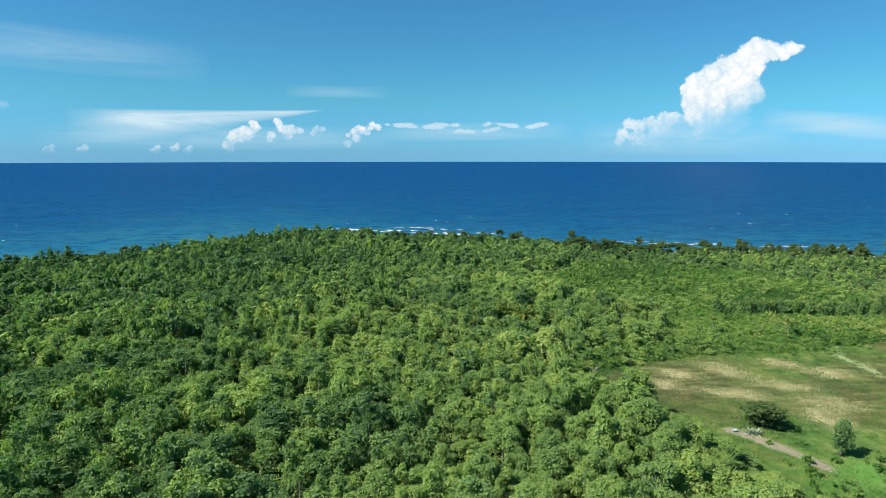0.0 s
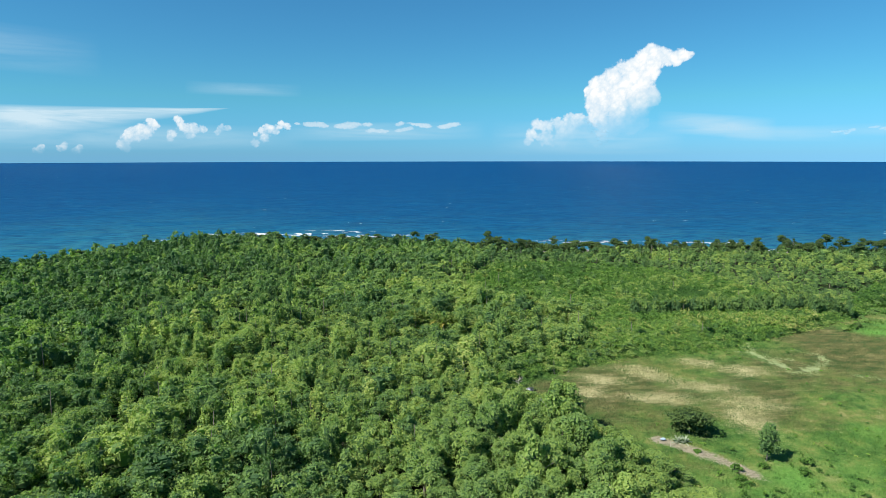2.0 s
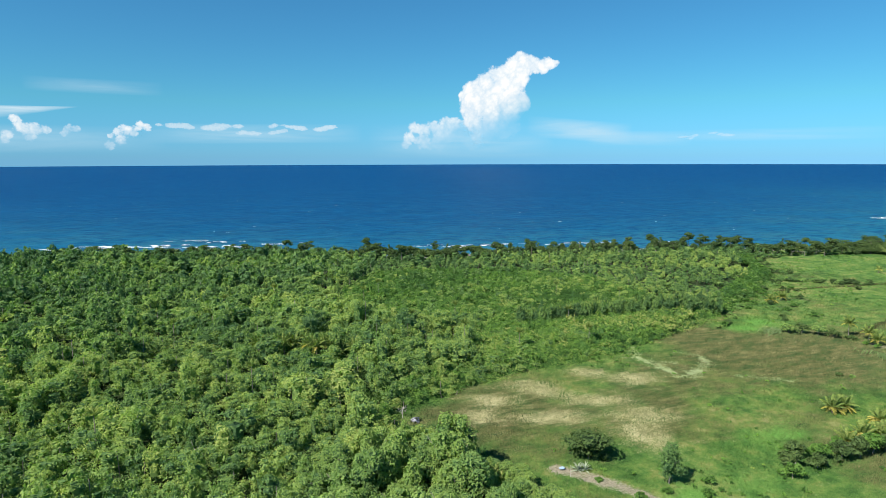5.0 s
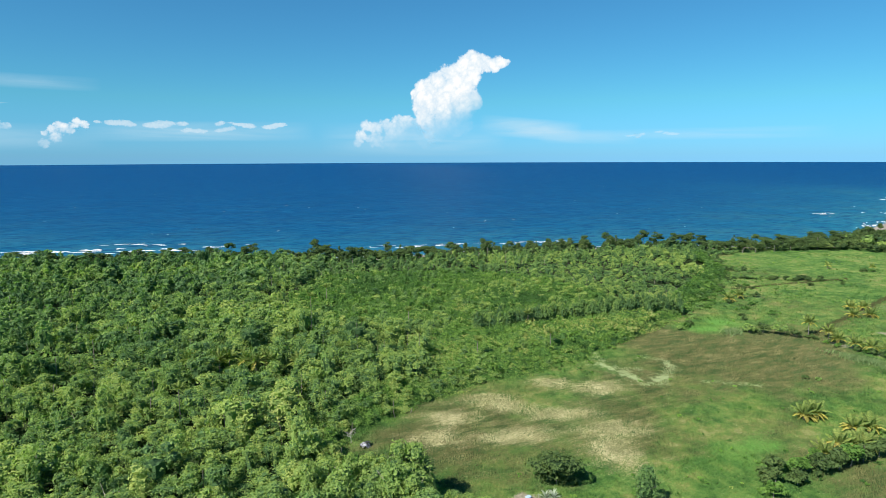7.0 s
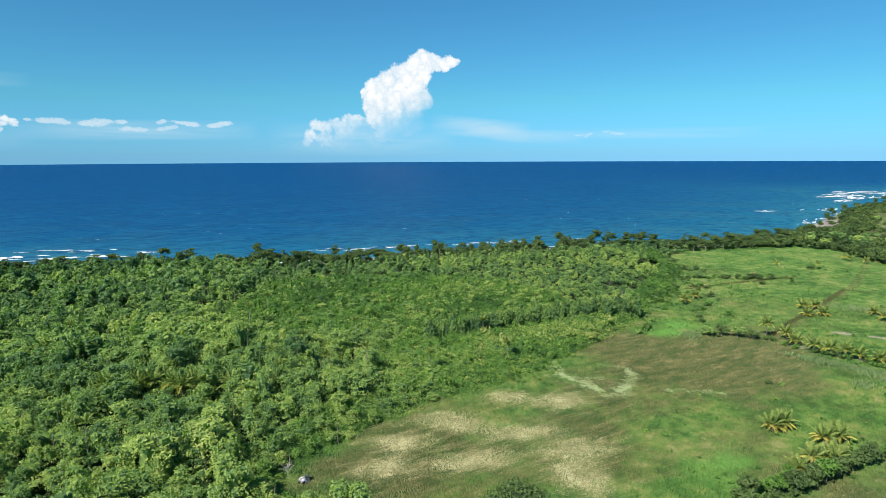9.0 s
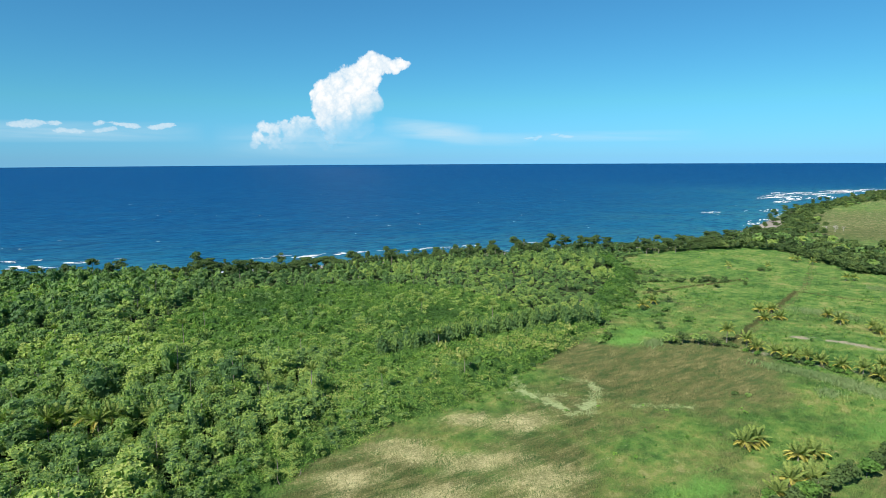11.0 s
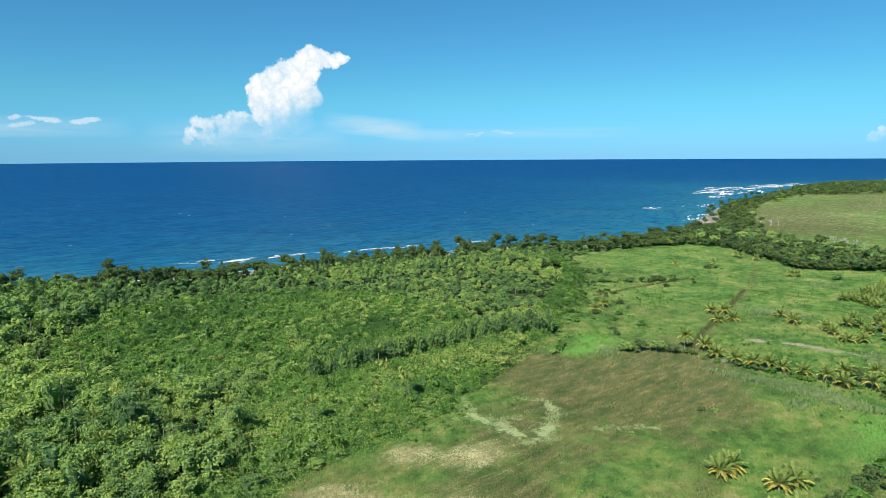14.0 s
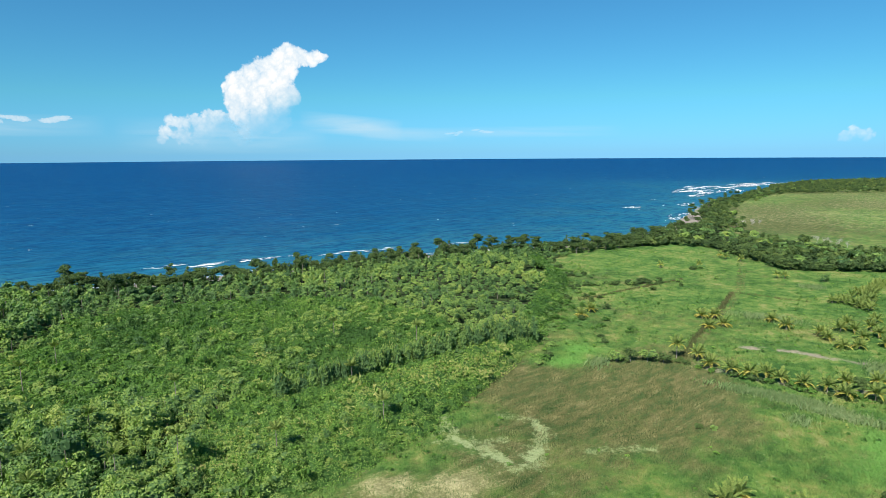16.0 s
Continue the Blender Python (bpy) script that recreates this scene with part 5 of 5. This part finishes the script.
def make_clouds():
    cloud("cumulus_cloud", [(27.8, 9.2, 0.75), (27.0, 8.9, 0.6), (28.6, 8.7, 0.8), (26.8, 8.2, 0.85), (25.6, 7.9, 0.85), (24.4, 7.2, 0.95), (23.2, 6.6, 0.8), (25.3, 6.2, 1.2), (26.8, 6.9, 1.2), (27.9, 7.6, 0.9), (29.4, 8.5, 0.75), (30.2, 8.75, 0.55), (30.7, 8.55, 0.42), (31.2, 8.8, 0.28), (30.0, 8.2, 0.45),
                              (22.9, 5.6, 0.95), (24.5, 5.1, 1.2), (26.4, 5.6, 1.2), (27.8, 5.5, 0.95), (28.3, 5.1, 0.6), (23.0, 4.5, 0.95), (25.4, 4.0, 1.2), (27.0, 4.4, 1.0), (23.5, 3.4, 0.95), (25.4, 2.8, 1.3), (24.2, 2.3, 1.0), (27.0, 3.0, 1.2)], 4885, "tall white cumulus tower over the horizon", 0.05, 0.34, (2.9, 6.2), 1.7, (28.4, 30.6))
    cloud("cumulus_cloud", [(17.8, 3.1, 0.55), (18.8, 2.9, 0.7), (19.7, 3.2, 0.6), (20.8, 3.7, 0.55), (21.8, 3.4, 0.7), (21.0, 2.9, 0.8), (17.3, 2.1, 0.6), (17.0, 1.4, 0.5), (20.3, 2.4, 0.8), (18.6, 1.7, 0.8), (21.6, 2.2, 0.9), (22.8, 2.4, 0.9), (22.6, 3.3, 0.4), (23.4, 1.6, 0.9), (20.2, 1.4, 0.9)], 4895, "low white cumulus bank beside the cloud tower", 0.04, 0.7, (0.9, 4.4), 1.2, None, 0.78)
    cloud("cumulus_cloud", [(-16.9, 3.05, 0.36), (-16.5, 2.7, 0.4), (-17.6, 2.55, 0.42), (-18.3, 2.2, 0.42), (-18.7, 1.7, 0.45), (-18.0, 1.8, 0.55), (-19.2, 1.1, 0.4), (-17.2, 2.1, 0.6), (-18.8, 0.8, 0.4)], 4895, "small puffy white cumulus over the sea", 0.035, 0.5, (0.2, 3.1), 0.7, None, 0.85)
    cloud("cumulus_cloud", [(-14.7, 3.3, 0.36), (-14.3, 2.7, 0.5), (-15.2, 2.1, 0.4), (-15.4, 1.6, 0.3), (-13.5, 2.6, 0.48), (-12.7, 2.5, 0.4), (-13.8, 2.0, 0.5), (-11.2, 2.6, 0.36), (-10.6, 2.6, 0.3), (-11.5, 2.2, 0.3)], 4895, "ragged small white cumulus over the sea", 0.035, 0.6, (0.8, 3.6), 0.5, None, 0.8)
    cloud("cumulus_cloud", [(-6.0, 3.0, 0.4), (-5.4, 2.8, 0.32), (-7.2, 2.7, 0.4), (-7.8, 2.5, 0.3), (-8.3, 2.1, 0.25), (-7.5, 1.7, 0.5), (-8.4, 1.3, 0.4), (-6.6, 2.4, 0.5)], 4895, "small white cumulus over the horizon", 0.035, 0.6, (0.5, 3.2), 0.6, None, 0.85)
    cloud("cumulus_cloud", [(75.4, 1.5, 0.45), (76.3, 1.3, 0.45), (74.7, 1.2, 0.4)], 4895, "small faint cumulus over the far coast", 0.035, 0.5, (0.4, 2.4), 0.0, None, 0.5)
    r = np.random.default_rng(17)
    for a0, a1, el, big, dense in ((-4.6, 2.2, 2.95, 0.30, 0.6), (1.4, 6.2, 2.55, 0.24, 0.5), (4.8, 11.0, 2.95, 0.26, 0.65), (42.0, 47.0, 2.1, 0.16, 0.35), (-38.0, -35.5, 4.0, 0.45, 0.25)):
        puffs = [(a, el + 0.13 * math.sin(1.3 * a) + r.normal(0, 0.07), big * r.uniform(0.45, 0.9)) for a in np.arange(a0, a1, 0.22) if math.sin(2.3 * a + a0) > -0.6]
        cloud("cumulus_cloud", puffs, 4897, "broken band of small white clouds over the horizon", 0.04, 2.1, None, 0.0, None, dense * 0.7, 2.2)
    for az, el in ((-32.6, 0.6), (-30.3, 0.6), (-24.9, 0.6), (-23.3, 0.8), (-22.3, 0.6)):
        cloud("cumulus_cloud", [(az, el, 0.28), (az + 0.15, el + 0.3, 0.18), (az - 0.35, el - 0.05, 0.2)], 4895, "tiny distant white cumulus low over the sea", 0.04, 0.5, (0.1, 1.3), 0.0, None, 0.5)


make_clouds()


def wisp_material():
    """Thin ice cloud: streaky, fading out towards its rim."""
    m = Nodes("thin_cloud", 1.0, 0.0)
    tc = m.t.nodes.new("ShaderNodeTexCoord").outputs["Generated"]
    sep = m.t.nodes.new("ShaderNodeSeparateXYZ")
    m.put(tc, sep.inputs[0])
    p = m.place()
    m.color((0.0, 0.0, 0.0))
    m.bsdf.inputs["Emission Color"].default_value = (0.46, 0.60, 0.68, 1)      # glow standing in for sunlight on ice far off, part of the sky
    m.bsdf.inputs["Emission Strength"].default_value = 0.8
    u = m.attr("rim")
    streak = m.noise(m.stretch(p, (0.0012, 0.0012, 0.012)), 1.0, 6, 0.6, 0.5)
    m.see_through(m.math("MULTIPLY", m.math("MULTIPLY", u, m.range(streak, 0.12, 0.72)), m.attr("thick")))
    return m.mat


M_WISP = wisp_material()


def wisp(az0, az1, el0, el1, thick, slope=0.0, r=4905, label="thin streak of high white cloud", tip=None):
    """A veil of thin cloud between two bearings and two height angles; tip: the height angle that it narrows to."""
    nx, ny = 40, 12
    u, w = np.meshgrid(np.linspace(0, 1, nx), np.linspace(0, 1, ny))
    u, w = u.ravel(), w.ravel()
    el = el0 + (el1 - el0) * w + slope * (u - 0.5)
    rim = np.clip(np.sin(np.pi * u), 0, 1) ** 0.8 * np.clip(np.sin(np.pi * w), 0, 1) ** 0.9
    if tip:
        el = el + (tip - el) * u ** 1.3
        rim = np.clip(u * 4, 0, 1) * np.clip((1 - u) * 8, 0, 1) * np.clip(w * 2, 0, 1) * np.clip((1 - w) * 7, 0, 1)
    v = np.array([bearing(az0 + (az1 - az0) * a, e, r) for a, e in zip(u, el)])
    me = mesh_from("cirrus_cloud", v, grid_faces(nx, ny), M_WISP, [("rim", rim), ("thick", np.full(len(u), thick))], True)
    ob = tagged(new("cirrus_cloud", me), label, "cloud")
    return ob


def make_wisps():
    wisp(-31.5, -10.2, 0.9, 4.05, 1.15, label="long flat anvil veil of pale white cloud", tip=4.35)
    wisp(-34, -4, 0.6, 2.9, 0.4, label="faint haze of thin low cloud over the sea")
    wisp(-42, -20, 6.6, 10.2, 0.3, -0.6)
    wisp(-14, -4, 5.4, 6.6, 0.3, 0.0)
    wisp(-6, 13, 1.5, 3.3, 0.5, 0.2, label="thin veil of low cloud along the horizon")
    wisp(28.5, 38, 1.7, 3.7, 0.7, -0.9, label="thin low streak of white cloud by horizon")
    wisp(34, 43, 1.2, 2.6, 0.4, -0.2, label="thin low streak of white cloud by horizon")
    wisp(41, 58, 1.5, 2.6, 0.35, 0.0, label="faint low streak of white cloud by horizon")
    wisp(13.5, 31, 0.1, 3.4, 0.4, 0.0, label="pale rain haze under the cloud tower")


make_wisps()


# ---- single trees, bushes and oddments in the pasture ----
def lone_bush(x, y, r, h, label, seed, leaves=260, size=0.6, material=None, group="", name="bush", flat=False, tint=0.45, tall=False):
    q = np.random.default_rng(seed)
    t = thing(name, label, "bush" if name == "bush" else "tree", group, Matrix.Translation((x, y, -0.3)))
    pf = puffs_tall(q, r, h, 12) if tall else puffs_flat(q, r, h, 9) if flat else puffs_round(q, r, h, 8, 0.1)
    v, f, tt = crown(q, pf, leaves, size, 1, 0.2, tint)
    part("foliage", mesh_from("foliage", v, f, material or M_LEAF_DARK, [("tint", tt)]), t)
    sv, sf, _ = stem(q, h * 0.8, 0.032 * h ** 0.8, 0.05, 4, 6, 3)
    part("trunk", mesh_from("trunk", sv, sf, M_BARK, (), True), t)
    return t


def make_singles():
    lone_bush(66, 130.5, 6.2, 6.0, "dark spreading shade tree at the end of a dirt track", 1, 1100, 0.55, name="shade_tree", flat=True)
    lone_bush(67, 131, 4.2, 3.6, "dense dark bush growing under the shade tree", 2, 600, 0.55)
    lone_bush(76, 115, 4.6, 9.6, "slender tree with a thin dark crown alone in pasture", 3, 700, 0.42, M_LEAF, name="field_tree", tint=0.28, tall=True)
    for k, (x, y, r, h) in enumerate(((78.5, 120, 1.1, 1.5), (66, 112, 1.6, 1.7), (73, 112, 1.3, 1.4), (62.5, 121.5, 0.9, 0.9), (64.5, 108, 1.4, 1.5), (84, 112, 1.6, 2.0), (80, 108, 1.5, 1.8))):
        lone_bush(x, y, r, h, "small green shrub beside the dirt track", 10 + k, 130, 0.4, M_VINE, "shrubs by the track")
    spots = ((103, 107, 2.6, 3.6), (107, 111, 2.8, 4.2), (111, 113, 3.0, 4.6), (116, 111, 2.8, 4.4), (121, 109, 3.2, 5.2), (126, 108, 3.0, 4.8), (130, 108, 3.2, 5.4), (135, 108, 3.0, 5.0), (112, 108, 2.4, 3.6), (124, 112, 2.4, 3.6), (141, 108, 2.8, 4.6),
             (147, 107, 3.0, 4.8), (153, 106, 2.8, 4.4), (158, 106, 2.6, 4.0), (164, 106, 3.0, 4.6), (171, 105, 3.2, 4.8), (180, 103, 3.0, 4.4), (188, 101, 3.0, 4.6), (233, 118, 3.4, 5.6), (228, 113, 3.4, 5.4), (222, 116, 3.0, 4.4), (238, 112, 3.4, 5.4), (231, 127, 2.6, 5.0))
    for k, (x, y, r, h) in enumerate(spots):
        lone_bush(x, y, r, h, "dense dark green bush in a hedge across pasture" if k % 3 else "yellow-green leafy bush in a hedge across pasture", 30 + k, 300, 0.6, M_LEAF_DARK if k % 3 else M_VINE, "hedge bushes")
    for k, (x, y, r, h) in enumerate(((201, 189, 3.0, 3.8), (205, 186, 3.6, 4.8), (209, 182, 3.4, 4.6), (212, 178, 2.8, 3.6), (395, 183, 4.4, 4.2), (308, 235, 2.2, 1.8), (337, 236, 1.8, 1.6), (328, 230, 1.4, 1.4), (360, 226, 1.6, 1.6), (374, 246, 2.6, 2.6), (380, 244, 2.2, 2.2),
                                         (282, 273, 2.6, 2.6), (287, 269, 2.4, 2.2), (292, 264, 2.2, 2.0), (298, 260, 2.6, 2.4), (304, 255, 2.4, 2.4), (312, 249, 2.2, 2.0), (277, 277, 2.8, 2.8), (320, 244, 1.8, 1.6), (266, 243, 1.4, 1.2), (199, 214, 1.8, 1.6), (189, 208, 2.0, 1.8), (181, 205, 1.6, 1.6), (174, 148, 1.2, 0.9), (176, 145, 0.9, 0.8))):
        lone_bush(x, y, r, h, "low dark green bush standing in open pasture", 80 + k, 190, 0.6, M_LEAF_DARK if k % 2 else M_LEAF, "bushes in the pasture")
    r = np.random.default_rng(87)
    px, py = r.uniform(180, 345, 4000), r.uniform(200, 325, 4000)
    gap = away(px, py, WOOD[1:27])
    ok = np.where(~inside(px, py, WOOD) & (r.random(4000) < 0.5 * np.exp(-gap / 9) * (0.6 + 0.8 * ripple(px, py, 12, 2))))[0][:90]
    for k, i in enumerate(ok):
        q = r.uniform(0.8, 2.3)
        lone_bush(px[i], py[i], q, q * r.uniform(0.8, 1.2), "leafy shrub spreading from the wood into pasture", 400 + k, 100, 0.55, (M_VINE, M_LEAF, M_LEAF_DARK)[k % 3], "shrubs at the wood's edge", tint=0.3)
    px, py = r.uniform(-1, 1, 60), r.normal(0, 1, 60)
    for k in range(46):
        x, y = 300 + 26 * px[k] + 1.5 * py[k], 259 - 20 * px[k] + 2.2 * py[k]
        q = r.uniform(1.2, 2.8)
        lone_bush(x, y, q, q * r.uniform(0.8, 1.2), "dark bush in an overgrown line across the pasture", 520 + k, 100, 0.6, (M_LEAF_DARK, M_LEAF, M_LEAF_DARK)[k % 3], "overgrown bush line", tint=0.3)
    r = np.random.default_rng(88)
    line = np.array([(219, 178), (217, 160), (220, 148), (222, 134), (226, 120)], float)
    for k in range(34):
        j = r.integers(0, 4)
        c = line[j] + (line[j + 1] - line[j]) * r.random() + r.normal(0, 1.2, 2) + np.array([-1.2, 0])
        q = r.uniform(0.9, 2.0)
        lone_bush(c[0], c[1], q, q * 0.95, "low leafy undergrowth bush beneath the row of palms", 200 + k, 110, 0.5, M_LEAF_DARK if k % 3 else M_VINE, "undergrowth of the palm row")


make_singles()


def bare_tree(x, y, h, seed, label):
    """A dead tree: a leaning stem, limbs and a haze of twigs."""
    r = np.random.default_rng(seed)
    t = thing("dead_tree", label, "tree", "dead trees", Matrix.Translation((x, y, -0.3)))
    sv, sf, _ = stem(r, h * 0.75, 0.018 * h, 0.06, 4, 6, 6)
    part("trunk", mesh_from("trunk", sv, sf, M_PALE_WOOD, (), True), t)
    twigs = []
    for k in range(34):
        a, u = 2.4 * k, r.random()
        v, f, tt = stem(r, h * r.uniform(0.15, 0.32), 0.006 * h, 0.1, 2, 3)
        m = np.array(Matrix.Rotation(a, 3, "Z") @ Matrix.Rotation(radians(r.uniform(25, 75)), 3, "Y"))
        twigs.append((v @ m.T + np.array([math.cos(a) * u * 0.22 * h, math.sin(a) * u * 0.22 * h, h * r.uniform(0.35, 0.75)]), f, tt))
    v, f, _ = gather(twigs)
    part("twigs", mesh_from("twigs", v, f, M_PALE_WOOD), t)


def pale_wood():
    m = Nodes("bleached_wood", 0.9, 0.1)
    m.color(m.ramp(m.noise(m.stretch(m.place(), (3, 3, 0.6)), 2.0, 4), [(0.3, (0.30, 0.27, 0.24)), (0.7, (0.52, 0.49, 0.45))]))
    return m.mat


M_PALE_WOOD = pale_wood()
for k, (x, y, h) in enumerate(((31.5, 167.5, 4.6), (548, 232, 7), (544, 226, 6), (541, 215, 7), (537, 209, 6), (634, 313, 8), (626, 309, 7), (617, 315, 7), (118, 205, 5.5), (-20, 158, 7), (552, 226, 6), (541, 221, 5), (640, 308, 6), (628, 318, 6), (609, 318, 6), (560, 238, 5), (531, 214, 5))):
    bare_tree(x, y, h, 300 + k, "bleached leafless dead tree")


def sheet_material():
    m = Nodes("weathered_sheet_metal", 0.45, 0.5)
    m.bsdf.inputs["Metallic"].default_value = 0.1
    m.color(m.ramp(m.noise(m.place(), 1.2, 5), [(0.46, (0.03, 0.03, 0.035)), (0.62, (0.26, 0.28, 0.33))]))
    return m.mat


def plain(name, color, rough=0.8):
    m = Nodes(name, rough, 0.3)
    m.color(m.mix(m.range(m.noise(m.place(), 3.0, 4), 0.3, 0.7, 0, 0.5), color, tuple(c * 0.6 for c in color)))
    return m.mat


def corrugated(w, d, waves=9):
    """A ribbed roofing sheet with thickness."""
    n = waves * 4
    u = np.linspace(0, 1, n + 1)
    z = 0.03 * np.sin(u * waves * 2 * np.pi)
    rows = [np.stack([u * w - w / 2, np.full(n + 1, yy), z + zz], 1) for zz in (0, 0.015) for yy in (-d / 2, d / 2)]
    v = np.concatenate(rows)
    f = np.concatenate([grid_faces(n + 1, 2), grid_faces(n + 1, 2)[:, ::-1] + 2 * (n + 1)])
    return v, f


def make_hut():
    metal, dark = sheet_material(), plain("dark_boards", (0.05, 0.045, 0.04))
    t = thing("ruined_hut", "collapsed small hut of pale metal sheets in the scrub", "hut", "", Matrix.Translation((34, 164, -0.2)) @ Matrix.Rotation(0.5, 4, "Z") @ Matrix.Scale(0.75, 4))
    for x, y, z, rx, ry in ((-0.8, 0, 1.35, 18, -14), (1.0, 0.1, 1.55, -10, 12), (0.3, -1.0, 0.8, 58, 4)):
        v, f = corrugated(1.9, 1.7)
        part("roof_sheet", mesh_from("roof_sheet", v, f, metal), t, "pale corrugated metal sheet", pose(x, y, z, rx, ry, 10 * x))
    for x, y in ((-1.5, -0.8), (1.5, -0.8), (-1.5, 0.8), (1.5, 0.8)):
        v, f, _ = stem(np.random.default_rng(int(x * 7 + 40)), 1.5, 0.07, 0.05, 2, 5)
        part("post", mesh_from("post", v, f, dark), t, "", Matrix.Translation((x, y, 0)))
    bv, bf = ball(3)
    part("back_wall", mesh_from("back_wall", np.sign(bv) * np.abs(bv) ** 0.3 * np.array([1.5, 0.06, 0.6]) + np.array([0, 0.8, 0.6]), bf, dark), t, "dark boards")


make_hut()


def make_track_things():
    """The tall spiky plant, the sheeting beside it and a fence post."""
    leaf = leaf_material("agave_leaf", [(0.0, (0.20, 0.25, 0.18)), (0.5, (0.30, 0.35, 0.26)), (1.0, (0.42, 0.46, 0.36))], 0.4, 0.1)
    for n, (ax, ay) in enumerate(((60.8, 127.0), (62.3, 126.4))):
        r = np.random.default_rng(40 + n)
        t = thing("agave", "large pale grey-green agave with sword-shaped leaves", "plant", "agaves by the track", Matrix.Translation((ax, ay, -0.25)))
        ln, k = 2.3, 6
        s = np.linspace(0, 1, k + 1)
        w = 0.16 * np.sin(np.pi * np.clip(0.2 + 0.8 * s, 0, 1)) + 0.004
        mid = np.stack([ln * s * 0.75, 0 * s, ln * (0.9 * s - 0.45 * s * s)], 1)
        v = np.concatenate([mid + np.stack([0 * s, w, 0.06 * s], 1), mid - np.array([0, 0, 0.05]), mid + np.stack([0 * s, -w, 0.06 * s], 1)])
        g = np.arange(k)
        f = np.concatenate([np.stack([g, g + 1, g + k + 2, g + k + 1], 1), np.stack([g + k + 1, g + k + 2, g + 2 * k + 3, g + 2 * k + 2], 1)])
        me = mesh_from("leaf", v, f, leaf, [("tint", np.full(len(v), 0.5))], True)
        for j in range(18):
            part("leaf", me, t, "", Matrix.Rotation(2.4 * j, 4, "Z") @ Matrix.Rotation(radians(-38 + 4.4 * j), 4, "Y") @ Matrix.Scale(r.uniform(0.8, 1.1), 4))
    bv, bf = ball(6)
    v = bv * np.array([0.8, 0.45, 0.3])
    v[:, 2] = np.maximum(v[:, 2], -0.05) + 0.12 * ripple(v[:, 0], v[:, 1], 0.2)
    tagged(new("tarpaulin", mesh_from("tarpaulin", v + np.array([57.6, 128.6, 0.1]), bf, plain("blue_sheeting", (0.36, 0.48, 0.62), 0.6), (), True)), "crumpled pale blue tarpaulin heap beside the dirt track", "tarpaulin")
    for k, (x, y) in enumerate(((105.5, 108.6), (57.9, 125.5))):
        sv, sf, _ = stem(np.random.default_rng(70 + k), 2.4, 0.07, 0.03, 3, 7)
        tagged(new("fence_post", mesh_from("fence_post", sv + np.array([x, y, 0]), sf, M_PALE_WOOD, (), True)), "bleached wooden fence post standing in grass", "post", "fence posts")


make_track_things()
for k, (x, y, h) in enumerate(((367, 263, 2.4), (386, 248, 2.2), (423, 238, 2.4), (429, 254, 2.0), (426, 249, 2.2), (384, 203, 2.6), (387, 200, 2.2))):
    palm(x, y, h, 0.9, 9 if k == 3 else 3, 140 + k, "palm with dry yellow fronds by the field margin", "palms at the field margin", 13)
